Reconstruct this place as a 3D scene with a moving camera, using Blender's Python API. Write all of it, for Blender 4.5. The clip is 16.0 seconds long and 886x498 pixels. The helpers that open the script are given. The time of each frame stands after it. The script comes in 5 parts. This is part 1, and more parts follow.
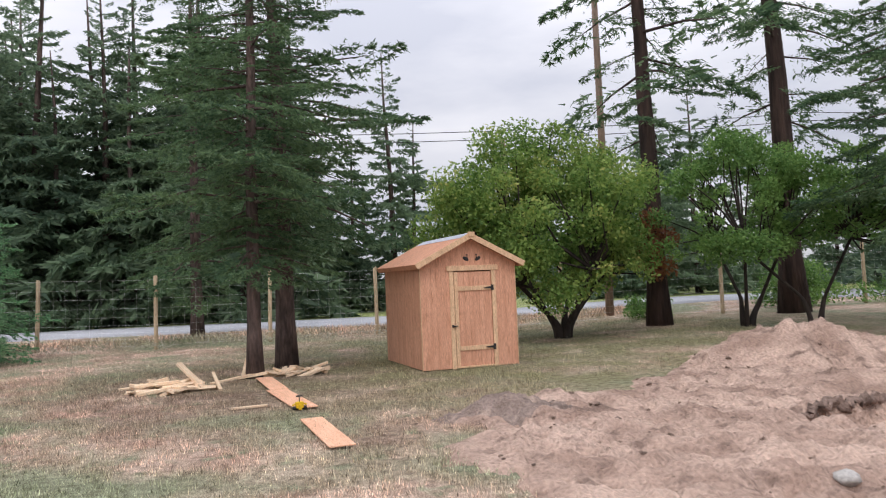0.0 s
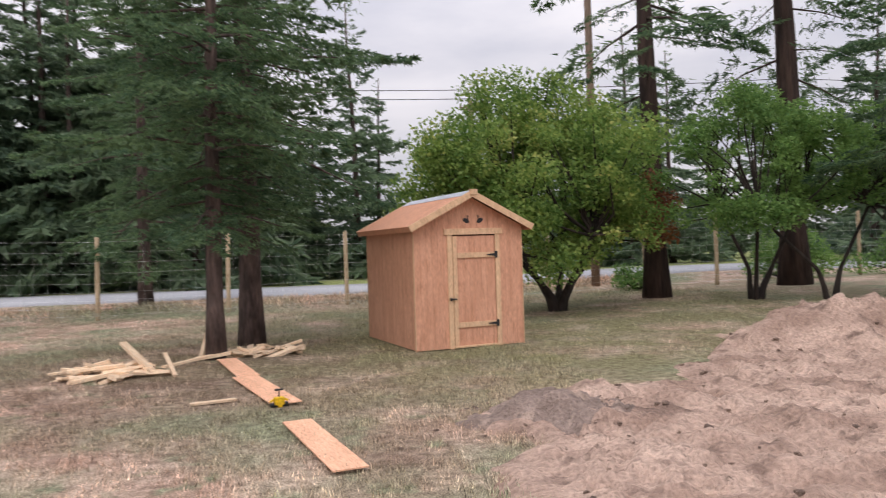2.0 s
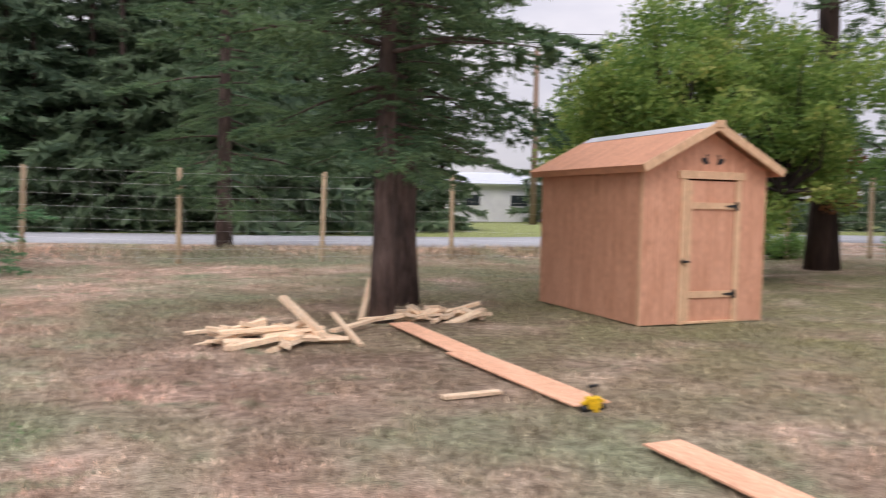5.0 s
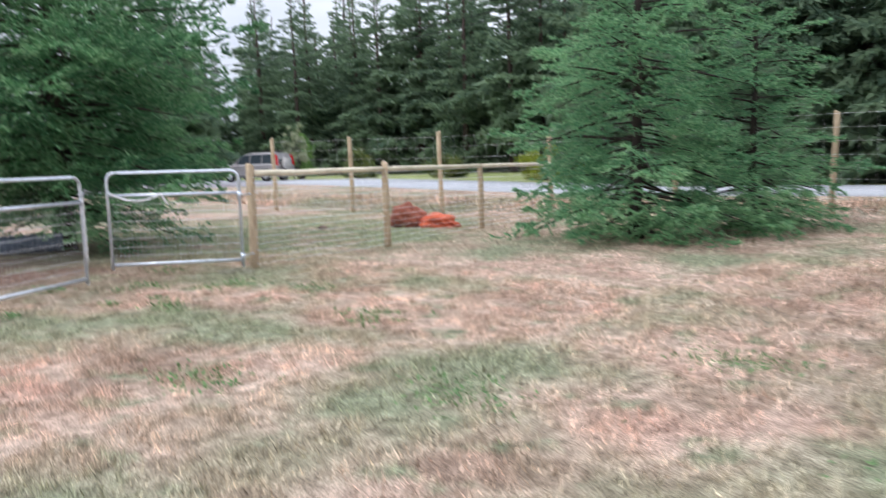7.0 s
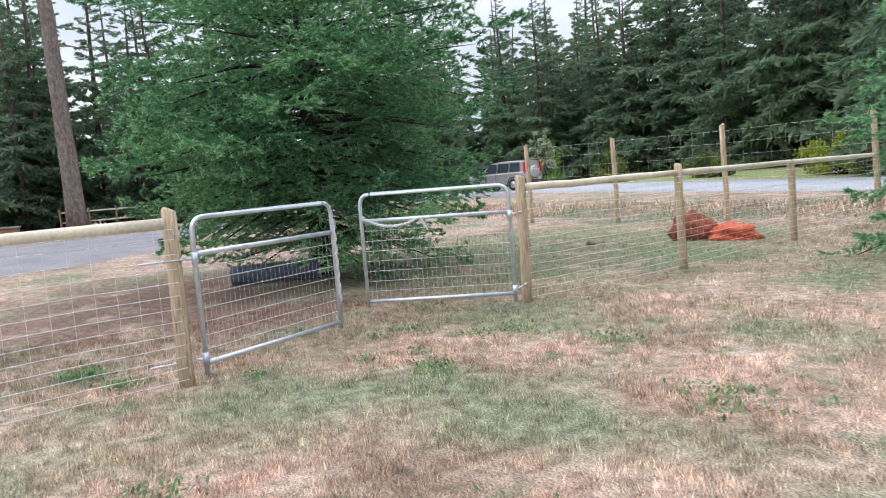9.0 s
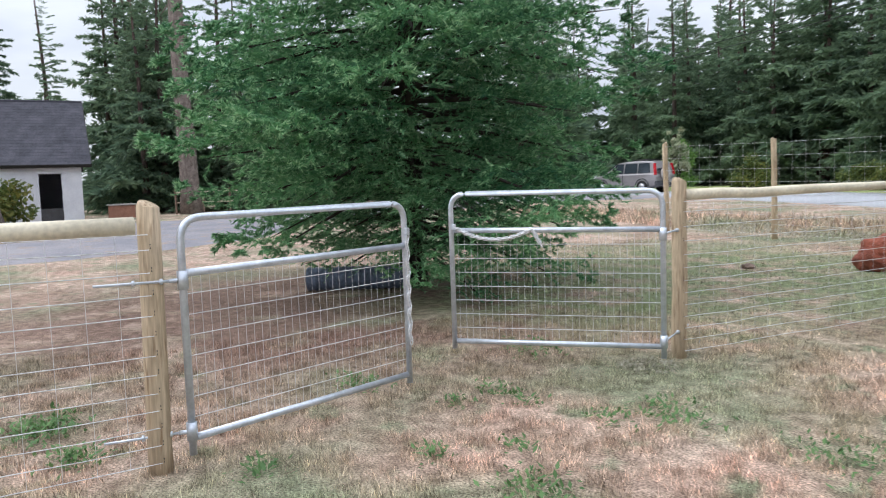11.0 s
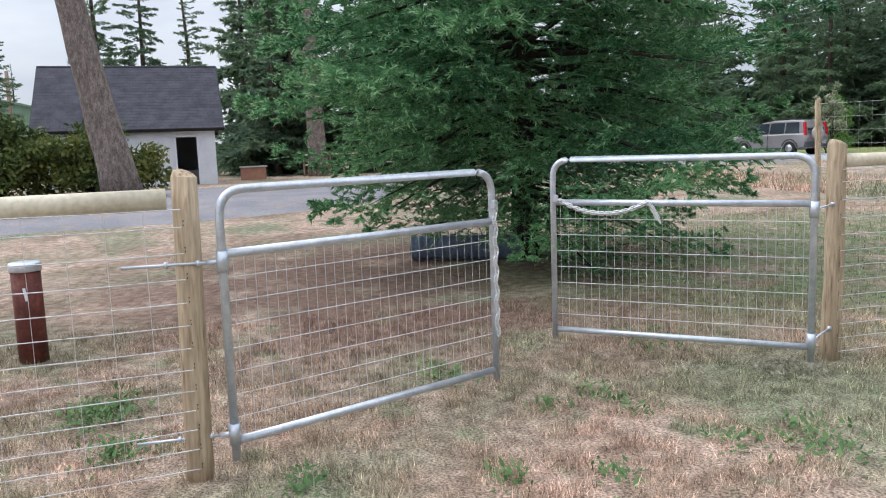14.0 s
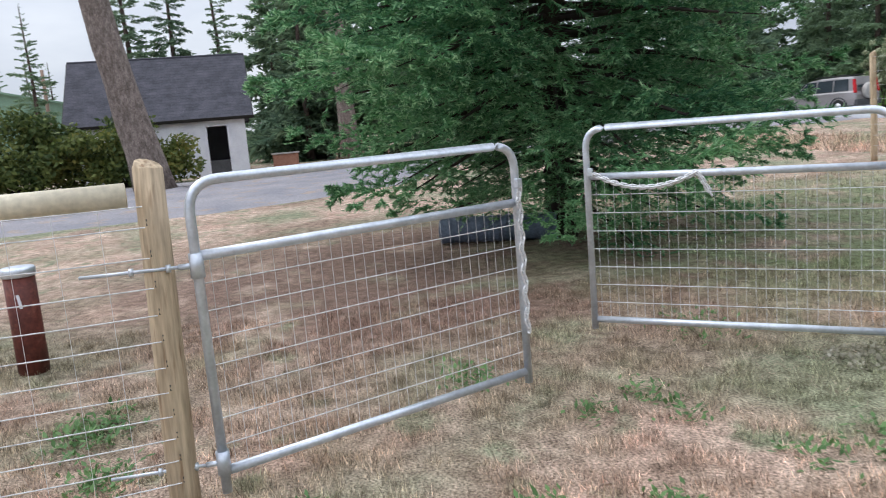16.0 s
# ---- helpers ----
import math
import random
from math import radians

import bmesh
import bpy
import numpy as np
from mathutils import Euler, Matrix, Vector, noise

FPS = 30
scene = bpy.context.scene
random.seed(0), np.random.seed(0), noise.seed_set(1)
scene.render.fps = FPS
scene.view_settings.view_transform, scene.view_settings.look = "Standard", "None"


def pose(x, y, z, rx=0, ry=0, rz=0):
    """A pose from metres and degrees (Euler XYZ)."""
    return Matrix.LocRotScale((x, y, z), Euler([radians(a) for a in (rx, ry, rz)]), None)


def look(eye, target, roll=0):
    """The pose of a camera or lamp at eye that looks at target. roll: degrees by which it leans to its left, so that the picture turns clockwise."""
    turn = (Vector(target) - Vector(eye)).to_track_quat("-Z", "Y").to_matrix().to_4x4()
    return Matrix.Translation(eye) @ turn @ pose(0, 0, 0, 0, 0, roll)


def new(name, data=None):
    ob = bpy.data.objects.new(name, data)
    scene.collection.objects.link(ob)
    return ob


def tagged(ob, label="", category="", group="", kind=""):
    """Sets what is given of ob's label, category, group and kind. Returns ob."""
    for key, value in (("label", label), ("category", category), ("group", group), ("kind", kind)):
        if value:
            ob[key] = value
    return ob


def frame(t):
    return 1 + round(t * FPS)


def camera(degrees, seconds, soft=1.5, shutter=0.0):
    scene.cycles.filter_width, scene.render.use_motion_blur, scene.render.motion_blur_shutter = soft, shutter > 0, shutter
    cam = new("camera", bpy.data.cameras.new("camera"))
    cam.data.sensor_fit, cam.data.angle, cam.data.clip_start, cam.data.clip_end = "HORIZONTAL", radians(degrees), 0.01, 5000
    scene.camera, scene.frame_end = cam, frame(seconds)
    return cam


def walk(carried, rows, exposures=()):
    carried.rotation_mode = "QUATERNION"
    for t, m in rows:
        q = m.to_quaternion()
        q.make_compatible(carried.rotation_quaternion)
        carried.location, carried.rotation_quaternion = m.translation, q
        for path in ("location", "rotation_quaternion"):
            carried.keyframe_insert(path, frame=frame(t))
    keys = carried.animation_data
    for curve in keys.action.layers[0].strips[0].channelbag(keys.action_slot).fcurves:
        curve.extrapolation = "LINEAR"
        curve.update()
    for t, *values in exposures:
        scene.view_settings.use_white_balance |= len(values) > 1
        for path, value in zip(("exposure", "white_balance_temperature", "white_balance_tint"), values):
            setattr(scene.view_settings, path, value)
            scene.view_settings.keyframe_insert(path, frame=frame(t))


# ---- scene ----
cam = camera(60.2, 16.0, soft=1.05, shutter=0.35)
PATH = [
    (0, (-0.265, 1.539, 1.672), (-0.086, 3.529, 1.758), -2.4),
    (0.5, (-0.298, 1.974, 1.686), (-0.177, 3.967, 1.804), -1.3),
    (1, (-0.442, 2.532, 1.689), (-0.355, 4.528, 1.78), -1.0),
    (1.5, (-0.541, 3.115, 1.686), (-0.409, 5.111, 1.699), -1.8),
    (2, (-0.779, 3.764, 1.67), (-0.482, 5.742, 1.666), -1.8),
    (2.5, (-1.09, 4.402, 1.632), (-0.538, 6.323, 1.542), -0.6),
    (3, (-1.441, 4.955, 1.653), (-0.751, 6.831, 1.599), 0.4),
    (3.2, (-1.589, 5.139, 1.65), (-0.864, 7.002, 1.59), 0.9),
    (5.3, (-3.37, 7.17, 1.44), (-3.388, 9.166, 1.319), 1.0),
    (5.5, (-3.55, 7.36, 1.425), (-3.864, 9.330, 1.283), 1.0),
    (5.6, (-3.64, 7.42, 1.425), (-4.089, 9.362, 1.261), 1.0),
    (6, (-4.06, 7.54, 1.445), (-4.836, 9.369, 1.211), 1.0),
    (6.2, (-4.26, 7.60, 1.455), (-5.174, 9.354, 1.160), 1.1),
    (6.5, (-4.625, 7.634, 1.449), (-5.789, 9.243, 1.213), -0.1),
    (7, (-5.241, 7.95, 1.403), (-6.606, 9.394, 1.179), -1.8),
    (7.2, (-5.477, 8.099, 1.417), (-6.912, 9.491, 1.368), -3.9),
    (7.5, (-5.809, 8.182, 1.444), (-7.366, 9.419, 1.232), -3.5),
    (8, (-6.317, 8.383, 1.459), (-8.002, 9.411, 1.142), -1.8),
    (8.5, (-6.832, 8.573, 1.448), (-8.558, 9.562, 1.248), -2.6),
    (9, (-7.282, 8.878, 1.478), (-9.031, 9.833, 1.303), -4.8),
    (9.5, (-7.759, 9.213, 1.481), (-9.556, 10.074, 1.307), -4.4),
    (9.7, (-7.976, 9.332, 1.476), (-9.776, 10.2, 1.396), -2.2),
    (11.8, (-9.908, 10.318, 1.501), (-11.826, 10.825, 1.246), 0.0),
    (12, (-9.957, 10.37, 1.496), (-11.885, 10.834, 1.24), 1.2),
    (12.5, (-10.029, 10.394, 1.489), (-11.972, 10.801, 1.249), 1.3),
    (13, (-10.06, 10.425, 1.501), (-12.009, 10.792, 1.238), -0.6),
    (13.5, (-10.057, 10.441, 1.5), (-12.007, 10.79, 1.225), -1.3),
    (14, (-10.055, 10.468, 1.504), (-12.007, 10.819, 1.247), -2.1),
    (14.5, (-10.064, 10.505, 1.504), (-12.009, 10.895, 1.246), -2.5),
    (15, (-10.113, 10.543, 1.488), (-12.049, 10.949, 1.187), -3.5),
    (15.5, (-10.341, 10.593, 1.473), (-12.285, 10.947, 1.166), -4.4),
    (16, (-10.601, 10.681, 1.472), (-12.562, 10.925, 1.166), -4.9),
]
EXPOSURES = [(0.0, -0.12, 6500, 13), (1.0, -0.14, 6750, 16), (3.2, -0.16, 6750, 16), (5.3, 0.04, 6700, 18), (6.5, 0.29, 6100, 10), (7.5, 0.22, 6100, 10), (9.0, 0.24, 6150, 9), (12.0, 0.06, 6150, 8), (16.0, 0.02, 6150, 8)]
walk(cam, [(t, look(eye, target, roll)) for t, eye, target, roll in PATH], EXPOSURES)

# ---- light ----
SUN_AZ, SUN_EL = 200.0, 52.0
world = bpy.data.worlds.new("sky")
scene.world = world
world.use_nodes = True
wn, wl = world.node_tree.nodes, world.node_tree.links
wn.clear()
sky = wn.new("ShaderNodeTexSky")
sky.sky_type, sky.sun_disc = "NISHITA", False
sky.sun_elevation, sky.sun_rotation = radians(SUN_EL), radians(SUN_AZ)
co = wn.new("ShaderNodeTexCoord")
mp = wn.new("ShaderNodeMapping")
mp.inputs["Scale"].default_value = (1.6, 1.6, 5.0)
cl = wn.new("ShaderNodeTexNoise")
cl.inputs["Scale"].default_value, cl.inputs["Detail"].default_value = 1.7, 6.0
ramp = wn.new("ShaderNodeValToRGB")
ramp.color_ramp.elements[0].position, ramp.color_ramp.elements[0].color = 0.36, (0.66, 0.69, 0.78, 1)
ramp.color_ramp.elements[1].position, ramp.color_ramp.elements[1].color = 0.62, (0.94, 0.95, 1.0, 1)
cloud = wn.new("ShaderNodeMix")
cloud.data_type = "RGBA"
cloud.inputs["Factor"].default_value = 0.93
gain = wn.new("ShaderNodeVectorMath")
gain.operation = "SCALE"
bg = wn.new("ShaderNodeBackground")
bg.inputs["Strength"].default_value = 0.12
wo = wn.new("ShaderNodeOutputWorld")
wl.new(co.outputs["Generated"], mp.inputs["Vector"])
wl.new(mp.outputs["Vector"], cl.inputs["Vector"])
wl.new(cl.outputs["Fac"], ramp.inputs["Fac"])
sepz = wn.new("ShaderNodeSeparateXYZ")
zen = wn.new("ShaderNodeMath")
zen.operation, zen.use_clamp = "MULTIPLY_ADD", False
zen.inputs[1].default_value, zen.inputs[2].default_value = 13.0, 6.2
wl.new(co.outputs["Generated"], sepz.inputs[0])
wl.new(sepz.outputs["Z"], zen.inputs[0])
wl.new(zen.outputs[0], gain.inputs["Scale"])
wl.new(ramp.outputs["Color"], gain.inputs[0])
wl.new(sky.outputs["Color"], cloud.inputs["A"])
wl.new(gain.outputs["Vector"], cloud.inputs["B"])
wl.new(cloud.outputs["Result"], bg.inputs["Color"])
wl.new(bg.outputs["Background"], wo.inputs["Surface"])

sun = new("sun", bpy.data.lights.new("sun", "SUN"))
sun.data.energy, sun.data.angle, sun.data.color = 1.15, radians(25), (1.0, 0.96, 0.9)
sun.matrix_world = look((0, 0, 30), (-30 * math.sin(radians(SUN_AZ)) / math.tan(radians(SUN_EL)), -30 * math.cos(radians(SUN_AZ)) / math.tan(radians(SUN_EL)), 0))

# ---- materials ----


def surf(name, c1, c2, scale=3.0, stretch=(1, 1, 1), rough=0.8, bump=0.3, fine=40.0, metal=0.0, c3=None, vary=0.0, island=0.0, dist=0.01,
         lo=0.35, hi=0.65, spec=0.3, clear=0.0, amp=1.0):
    """Two colours mixed by a broad and a fine noise, with relief, a third colour as spots, and a change from piece to piece."""
    m = bpy.data.materials.new(name)
    m.use_nodes = True
    n, l = m.node_tree.nodes, m.node_tree.links
    p = n["Principled BSDF"]
    p.inputs["Roughness"].default_value, p.inputs["Metallic"].default_value = rough, metal
    p.inputs["Specular IOR Level"].default_value = spec
    p.inputs["Coat Weight"].default_value = clear
    tc, mapping = n.new("ShaderNodeTexCoord"), n.new("ShaderNodeMapping")
    mapping.inputs["Scale"].default_value = stretch
    l.new(tc.outputs["Object"], mapping.inputs["Vector"])

    def noise_tex(sc, det):
        t = n.new("ShaderNodeTexNoise")
        t.inputs["Scale"].default_value, t.inputs["Detail"].default_value = sc, det
        l.new(mapping.outputs["Vector"], t.inputs["Vector"])
        return t

    def mix(a, b, f):
        x = n.new("ShaderNodeMix")
        x.data_type = "RGBA"
        for sock, v in (("A", a), ("B", b), ("Factor", f)):
            if isinstance(v, (int, float)):
                x.inputs[sock].default_value = v
            elif isinstance(v, tuple):
                x.inputs[sock].default_value = (*v, 1)
            else:
                l.new(v, x.inputs[sock])
        return x.outputs["Result"]

    def step(sock, a, b):
        r = n.new("ShaderNodeMapRange")
        r.inputs["From Min"].default_value, r.inputs["From Max"].default_value = a, b
        l.new(sock, r.inputs["Value"])
        return r.outputs["Result"]
    broad, small = noise_tex(scale, 4.0), noise_tex(fine, 5.0)
    col = mix(c1, c2, step(broad.outputs["Fac"], lo, hi))
    if c3:
        col = mix(col, c3, step(noise_tex(scale * 2.7, 3.0).outputs["Fac"], 0.56, 0.7))
    dark = mix((1 - 0.28 * amp,) * 3, (1 + 0.2 * amp,) * 3, step(small.outputs["Fac"], 0.3, 0.7))
    mul = n.new("ShaderNodeMix")
    mul.data_type, mul.blend_type = "RGBA", "MULTIPLY"
    mul.inputs["Factor"].default_value = 1.0
    l.new(col, mul.inputs["A"])
    l.new(dark, mul.inputs["B"])
    out = mul.outputs["Result"]
    if vary or island:
        src = n.new("ShaderNodeObjectInfo").outputs["Random"] if vary else n.new("ShaderNodeNewGeometry").outputs["Random Per Island"]
        k = vary or island
        hv = n.new("ShaderNodeHueSaturation")
        r = n.new("ShaderNodeMapRange")
        r.inputs["To Min"].default_value, r.inputs["To Max"].default_value = 1 - k, 1 + k
        l.new(src, r.inputs["Value"])
        l.new(r.outputs["Result"], hv.inputs["Value"])
        l.new(out, hv.inputs["Color"])
        out = hv.outputs["Color"]
    l.new(out, p.inputs["Base Color"])
    if bump:
        b = n.new("ShaderNodeBump")
        b.inputs["Strength"].default_value, b.inputs["Distance"].default_value = bump, dist
        l.new(small.outputs["Fac"], b.inputs["Height"])
        l.new(b.outputs["Normal"], p.inputs["Normal"])
    return m


def leafy(name, dark, light, third=None, spread=0.3, through_light=0.25, scale=0.6):
    """Leaves or needles: their colour changes from leaf to leaf and in broad patches; some light passes through."""
    m = bpy.data.materials.new(name)
    m.use_nodes = True
    n, l = m.node_tree.nodes, m.node_tree.links
    p = n["Principled BSDF"]
    p.inputs["Roughness"].default_value, p.inputs["Specular IOR Level"].default_value = 0.55, 0.25
    tc, t = n.new("ShaderNodeTexCoord"), n.new("ShaderNodeTexNoise")
    t.inputs["Scale"].default_value, t.inputs["Detail"].default_value = scale, 5.0
    l.new(tc.outputs["Object"], t.inputs["Vector"])
    geo = n.new("ShaderNodeNewGeometry")
    add = n.new("ShaderNodeMath")
    add.operation = "MULTIPLY_ADD"
    add.inputs[1].default_value = spread
    l.new(geo.outputs["Random Per Island"], add.inputs[0])
    sub = n.new("ShaderNodeMath")
    sub.operation = "SUBTRACT"
    sub.inputs[1].default_value = spread / 2
    l.new(t.outputs["Fac"], sub.inputs[0])
    l.new(sub.outputs[0], add.inputs[2])
    r = n.new("ShaderNodeValToRGB")
    r.color_ramp.elements[0].position, r.color_ramp.elements[0].color = 0.3, (*dark, 1)
    r.color_ramp.elements[1].position, r.color_ramp.elements[1].color = 0.65, (*light, 1)
    if third:
        r.color_ramp.elements.new(0.8).color = (*third, 1)
    l.new(add.outputs[0], r.inputs["Fac"])
    l.new(r.outputs["Color"], p.inputs["Base Color"])
    tr = n.new("ShaderNodeBsdfTranslucent")
    l.new(r.outputs["Color"], tr.inputs["Color"])
    ms = n.new("ShaderNodeMixShader")
    ms.inputs["Fac"].default_value = through_light
    l.new(p.outputs[0], ms.inputs[1])
    l.new(tr.outputs[0], ms.inputs[2])
    l.new(ms.outputs[0], n["Material Output"].inputs["Surface"])
    return m


def lawn(name, blades=False):
    """Dry straw-coloured grass with green patches and bare reddish soil, the same patches for the ground and the blades."""
    m = bpy.data.materials.new(name)
    m.use_nodes = True
    n, l = m.node_tree.nodes, m.node_tree.links
    p = n["Principled BSDF"]
    p.inputs["Roughness"].default_value, p.inputs["Specular IOR Level"].default_value = 0.85, 0.15
    geo = n.new("ShaderNodeNewGeometry")

    def noise_at(sc, det, off):
        mapping = n.new("ShaderNodeMapping")
        mapping.inputs["Location"].default_value = (off, off * 0.7, 0)
        mapping.inputs["Scale"].default_value = (1, 1, 0)
        l.new(geo.outputs["Position"], mapping.inputs["Vector"])
        t = n.new("ShaderNodeTexNoise")
        t.inputs["Scale"].default_value, t.inputs["Detail"].default_value = sc, det
        l.new(mapping.outputs["Vector"], t.inputs["Vector"])
        return t.outputs["Fac"]

    def step(sock, a, b):
        r = n.new("ShaderNodeMapRange")
        r.inputs["From Min"].default_value, r.inputs["From Max"].default_value = a, b
        l.new(sock, r.inputs["Value"])
        return r.outputs["Result"]

    def mix(a, b, f, blend="MIX"):
        x = n.new("ShaderNodeMix")
        x.data_type, x.blend_type = "RGBA", blend
        for sock, v in (("A", a), ("B", b), ("Factor", f)):
            if isinstance(v, (int, float)):
                x.inputs[sock].default_value = v
            elif isinstance(v, tuple):
                x.inputs[sock].default_value = (*v, 1)
            else:
                l.new(v, x.inputs[sock])
        return x.outputs["Result"]
    straw = mix((0.40, 0.293, 0.224), (0.65, 0.505, 0.412), step(noise_at(1.3, 6.0, 3.0), 0.35, 0.65))
    straw = mix(straw, (0.56, 0.385, 0.31), step(noise_at(0.9, 5.0, 11.0), 0.50, 0.70))
    soil = mix(straw, (0.30, 0.215, 0.165), step(noise_at(0.55, 6.0, 21.0), 0.54, 0.70))
    green = mix((0.335, 0.335, 0.235), (0.235, 0.27, 0.168), noise_at(4.0, 3.0, 5.0))
    grown = mix(soil, green, step(noise_at(0.42, 7.0, 40.0), 0.46, 0.63))
    speck = mix(grown, green, step(noise_at(2.6, 6.0, 50.0), 0.56, 0.68))
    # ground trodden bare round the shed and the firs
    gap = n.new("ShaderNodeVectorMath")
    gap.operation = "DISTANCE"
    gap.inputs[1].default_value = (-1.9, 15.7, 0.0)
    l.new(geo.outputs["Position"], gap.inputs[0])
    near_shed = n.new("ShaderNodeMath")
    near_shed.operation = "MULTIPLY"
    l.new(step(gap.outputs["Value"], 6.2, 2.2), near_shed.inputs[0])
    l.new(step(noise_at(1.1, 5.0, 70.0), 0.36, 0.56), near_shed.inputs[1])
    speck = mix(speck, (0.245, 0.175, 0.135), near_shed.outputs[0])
    litter = n.new("ShaderNodeVectorMath")
    litter.operation = "DISTANCE"
    litter.inputs[1].default_value = (-18.8, 11.6, 0.1)
    l.new(geo.outputs["Position"], litter.inputs[0])
    fallen = n.new("ShaderNodeMath")
    fallen.operation = "MULTIPLY"
    l.new(step(litter.outputs["Value"], 5.4, 2.4), fallen.inputs[0])
    l.new(step(noise_at(1.3, 5.0, 81.0), 0.30, 0.5), fallen.inputs[1])
    speck = mix(speck, (0.26, 0.175, 0.14), fallen.outputs[0])
    # olive turf round the maple and the shed, tree shade painted into its darker tone
    shade = n.new("ShaderNodeVectorMath")
    shade.operation = "DISTANCE"
    shade.inputs[1].default_value = (5.0, 19.5, 0.0)
    l.new(geo.outputs["Position"], shade.inputs[0])
    olive = n.new("ShaderNodeMath")
    olive.operation = "MULTIPLY"
    l.new(step(shade.outputs["Value"], 11.0, 6.0), olive.inputs[0])
    l.new(step(noise_at(0.8, 6.0, 33.0), 0.30, 0.58), olive.inputs[1])
    speck = mix(speck, (0.265, 0.25, 0.145), olive.outputs[0])
    # greener turf in the shelter of the spruce
    shelter = n.new("ShaderNodeVectorMath")
    shelter.operation = "DISTANCE"
    shelter.inputs[1].default_value = (-19.0, 17.0, 0.0)
    l.new(geo.outputs["Position"], shelter.inputs[0])
    moist = n.new("ShaderNodeMath")
    moist.operation = "MULTIPLY"
    l.new(step(shelter.outputs["Value"], 5.5, 3.0), moist.inputs[0])
    l.new(step(noise_at(1.7, 6.0, 63.0), 0.34, 0.56), moist.inputs[1])
    speck = mix(speck, (0.25, 0.285, 0.16), moist.outputs[0])
    # a strip of lusher grass along the road and beyond the fence
    sep = n.new("ShaderNodeSeparateXYZ")
    l.new(geo.outputs["Position"], sep.inputs[0])
    verge = step(sep.outputs["Y"], 37.0, 38.5)
    far = mix(speck, (0.32, 0.37, 0.15), verge)
    fine = noise_at(66.0, 7.0, 9.0)
    matted = mix(far, mix((0.62, 0.60, 0.58), (1.30, 1.30, 1.30), step(noise_at(9.0, 5.0, 15.0), 0.33, 0.67)), 1.0, "MULTIPLY")
    out = mix(matted, mix((0.38, 0.37, 0.35), (1.55, 1.55, 1.55), step(fine, 0.34, 0.66)), 1.0, "MULTIPLY")
    if blades:
        hv = n.new("ShaderNodeHueSaturation")
        r = n.new("ShaderNodeMapRange")
        r.inputs["To Min"].default_value, r.inputs["To Max"].default_value = 0.55, 2.2
        l.new(geo.outputs["Random Per Island"], r.inputs["Value"])
        l.new(r.outputs["Result"], hv.inputs["Value"])
        l.new(out, hv.inputs["Color"])
        out = hv.outputs["Color"]
    else:
        b = n.new("ShaderNodeBump")
        b.inputs["Strength"].default_value, b.inputs["Distance"].default_value = 0.9, 0.04
        l.new(fine, b.inputs["Height"])
        l.new(b.outputs["Normal"], p.inputs["Normal"])
    l.new(out, p.inputs["Base Color"])
    return m


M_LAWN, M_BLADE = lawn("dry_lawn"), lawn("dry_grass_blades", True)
M_DIRT = surf("loose_sandy_soil", (0.64, 0.465, 0.375), (0.37, 0.25, 0.195), 1.1, fine=22, bump=1.0, dist=0.08, rough=0.95, c3=(0.25, 0.17, 0.135))
M_DARKDIRT = surf("dark_topsoil", (0.31, 0.22, 0.18), (0.19, 0.135, 0.11), 3, fine=30, bump=0.9, dist=0.04, rough=0.95)
M_TOPSOIL = surf("churned_topsoil", (0.36, 0.275, 0.235), (0.21, 0.155, 0.13), 2.2, fine=26, bump=1.0, dist=0.06, rough=0.95, c3=(0.44, 0.33, 0.27))
M_ROAD = surf("pale_worn_asphalt", (0.42, 0.43, 0.46), (0.36, 0.37, 0.40), 0.4, fine=60, bump=0.3, rough=0.9)
M_GRAVEL = surf("gravel_drive", (0.225, 0.22, 0.245), (0.31, 0.29, 0.305), 0.8, fine=25, bump=0.8, dist=0.02, rough=0.95, c3=(0.34, 0.27, 0.23))
M_PLY = surf("raw_grooved_plywood", (0.72, 0.385, 0.255), (0.62, 0.315, 0.20), 1.6, (6, 6, 0.6), 0.75, 0.25, 18, c3=(0.50, 0.24, 0.14), dist=0.004)
M_PLYROOF = surf("roof_plywood", (0.70, 0.35, 0.22), (0.60, 0.30, 0.19), 1.5, (1, 5, 5), 0.75, 0.2, 16, vary=0.05)
M_TRIM = surf("pale_pine_trim", (0.74, 0.50, 0.31), (0.66, 0.42, 0.26), 2.0, (6, 6, 0.8), 0.7, 0.2, 20, vary=0.06)
M_BOARD = surf("plywood_strip", (0.90, 0.52, 0.345), (0.80, 0.435, 0.28), 2.0, (5, 0.7, 5), 0.7, 0.2, 18, vary=0.05)
M_SCRAP = surf("pine_offcuts", (0.90, 0.72, 0.52), (0.78, 0.55, 0.37), 5.0, (1, 6, 6), 0.75, 0.25, 20, vary=0.18)
M_BARK = surf("grey_brown_bark", (0.165, 0.118, 0.104), (0.070, 0.052, 0.048), 7, (1, 1, 0.25), 0.95, 1.0, 20, dist=0.07, amp=1.3)
M_BARKRED = surf("reddish_fir_bark", (0.088, 0.056, 0.047), (0.038, 0.026, 0.024), 5, (1, 1, 0.15), 0.95, 1.0, 12, dist=0.08)
M_BARKPALE = surf("pale_pine_bark", (0.34, 0.28, 0.25), (0.18, 0.145, 0.128), 9, (1, 1, 0.45), 0.95, 1.0, 34, dist=0.09, amp=1.5)
M_BARKDARK = surf("dark_wet_bark", (0.055, 0.042, 0.036), (0.03, 0.024, 0.022), 5, (1, 1, 0.3), 0.9, 0.8, 18, dist=0.02)
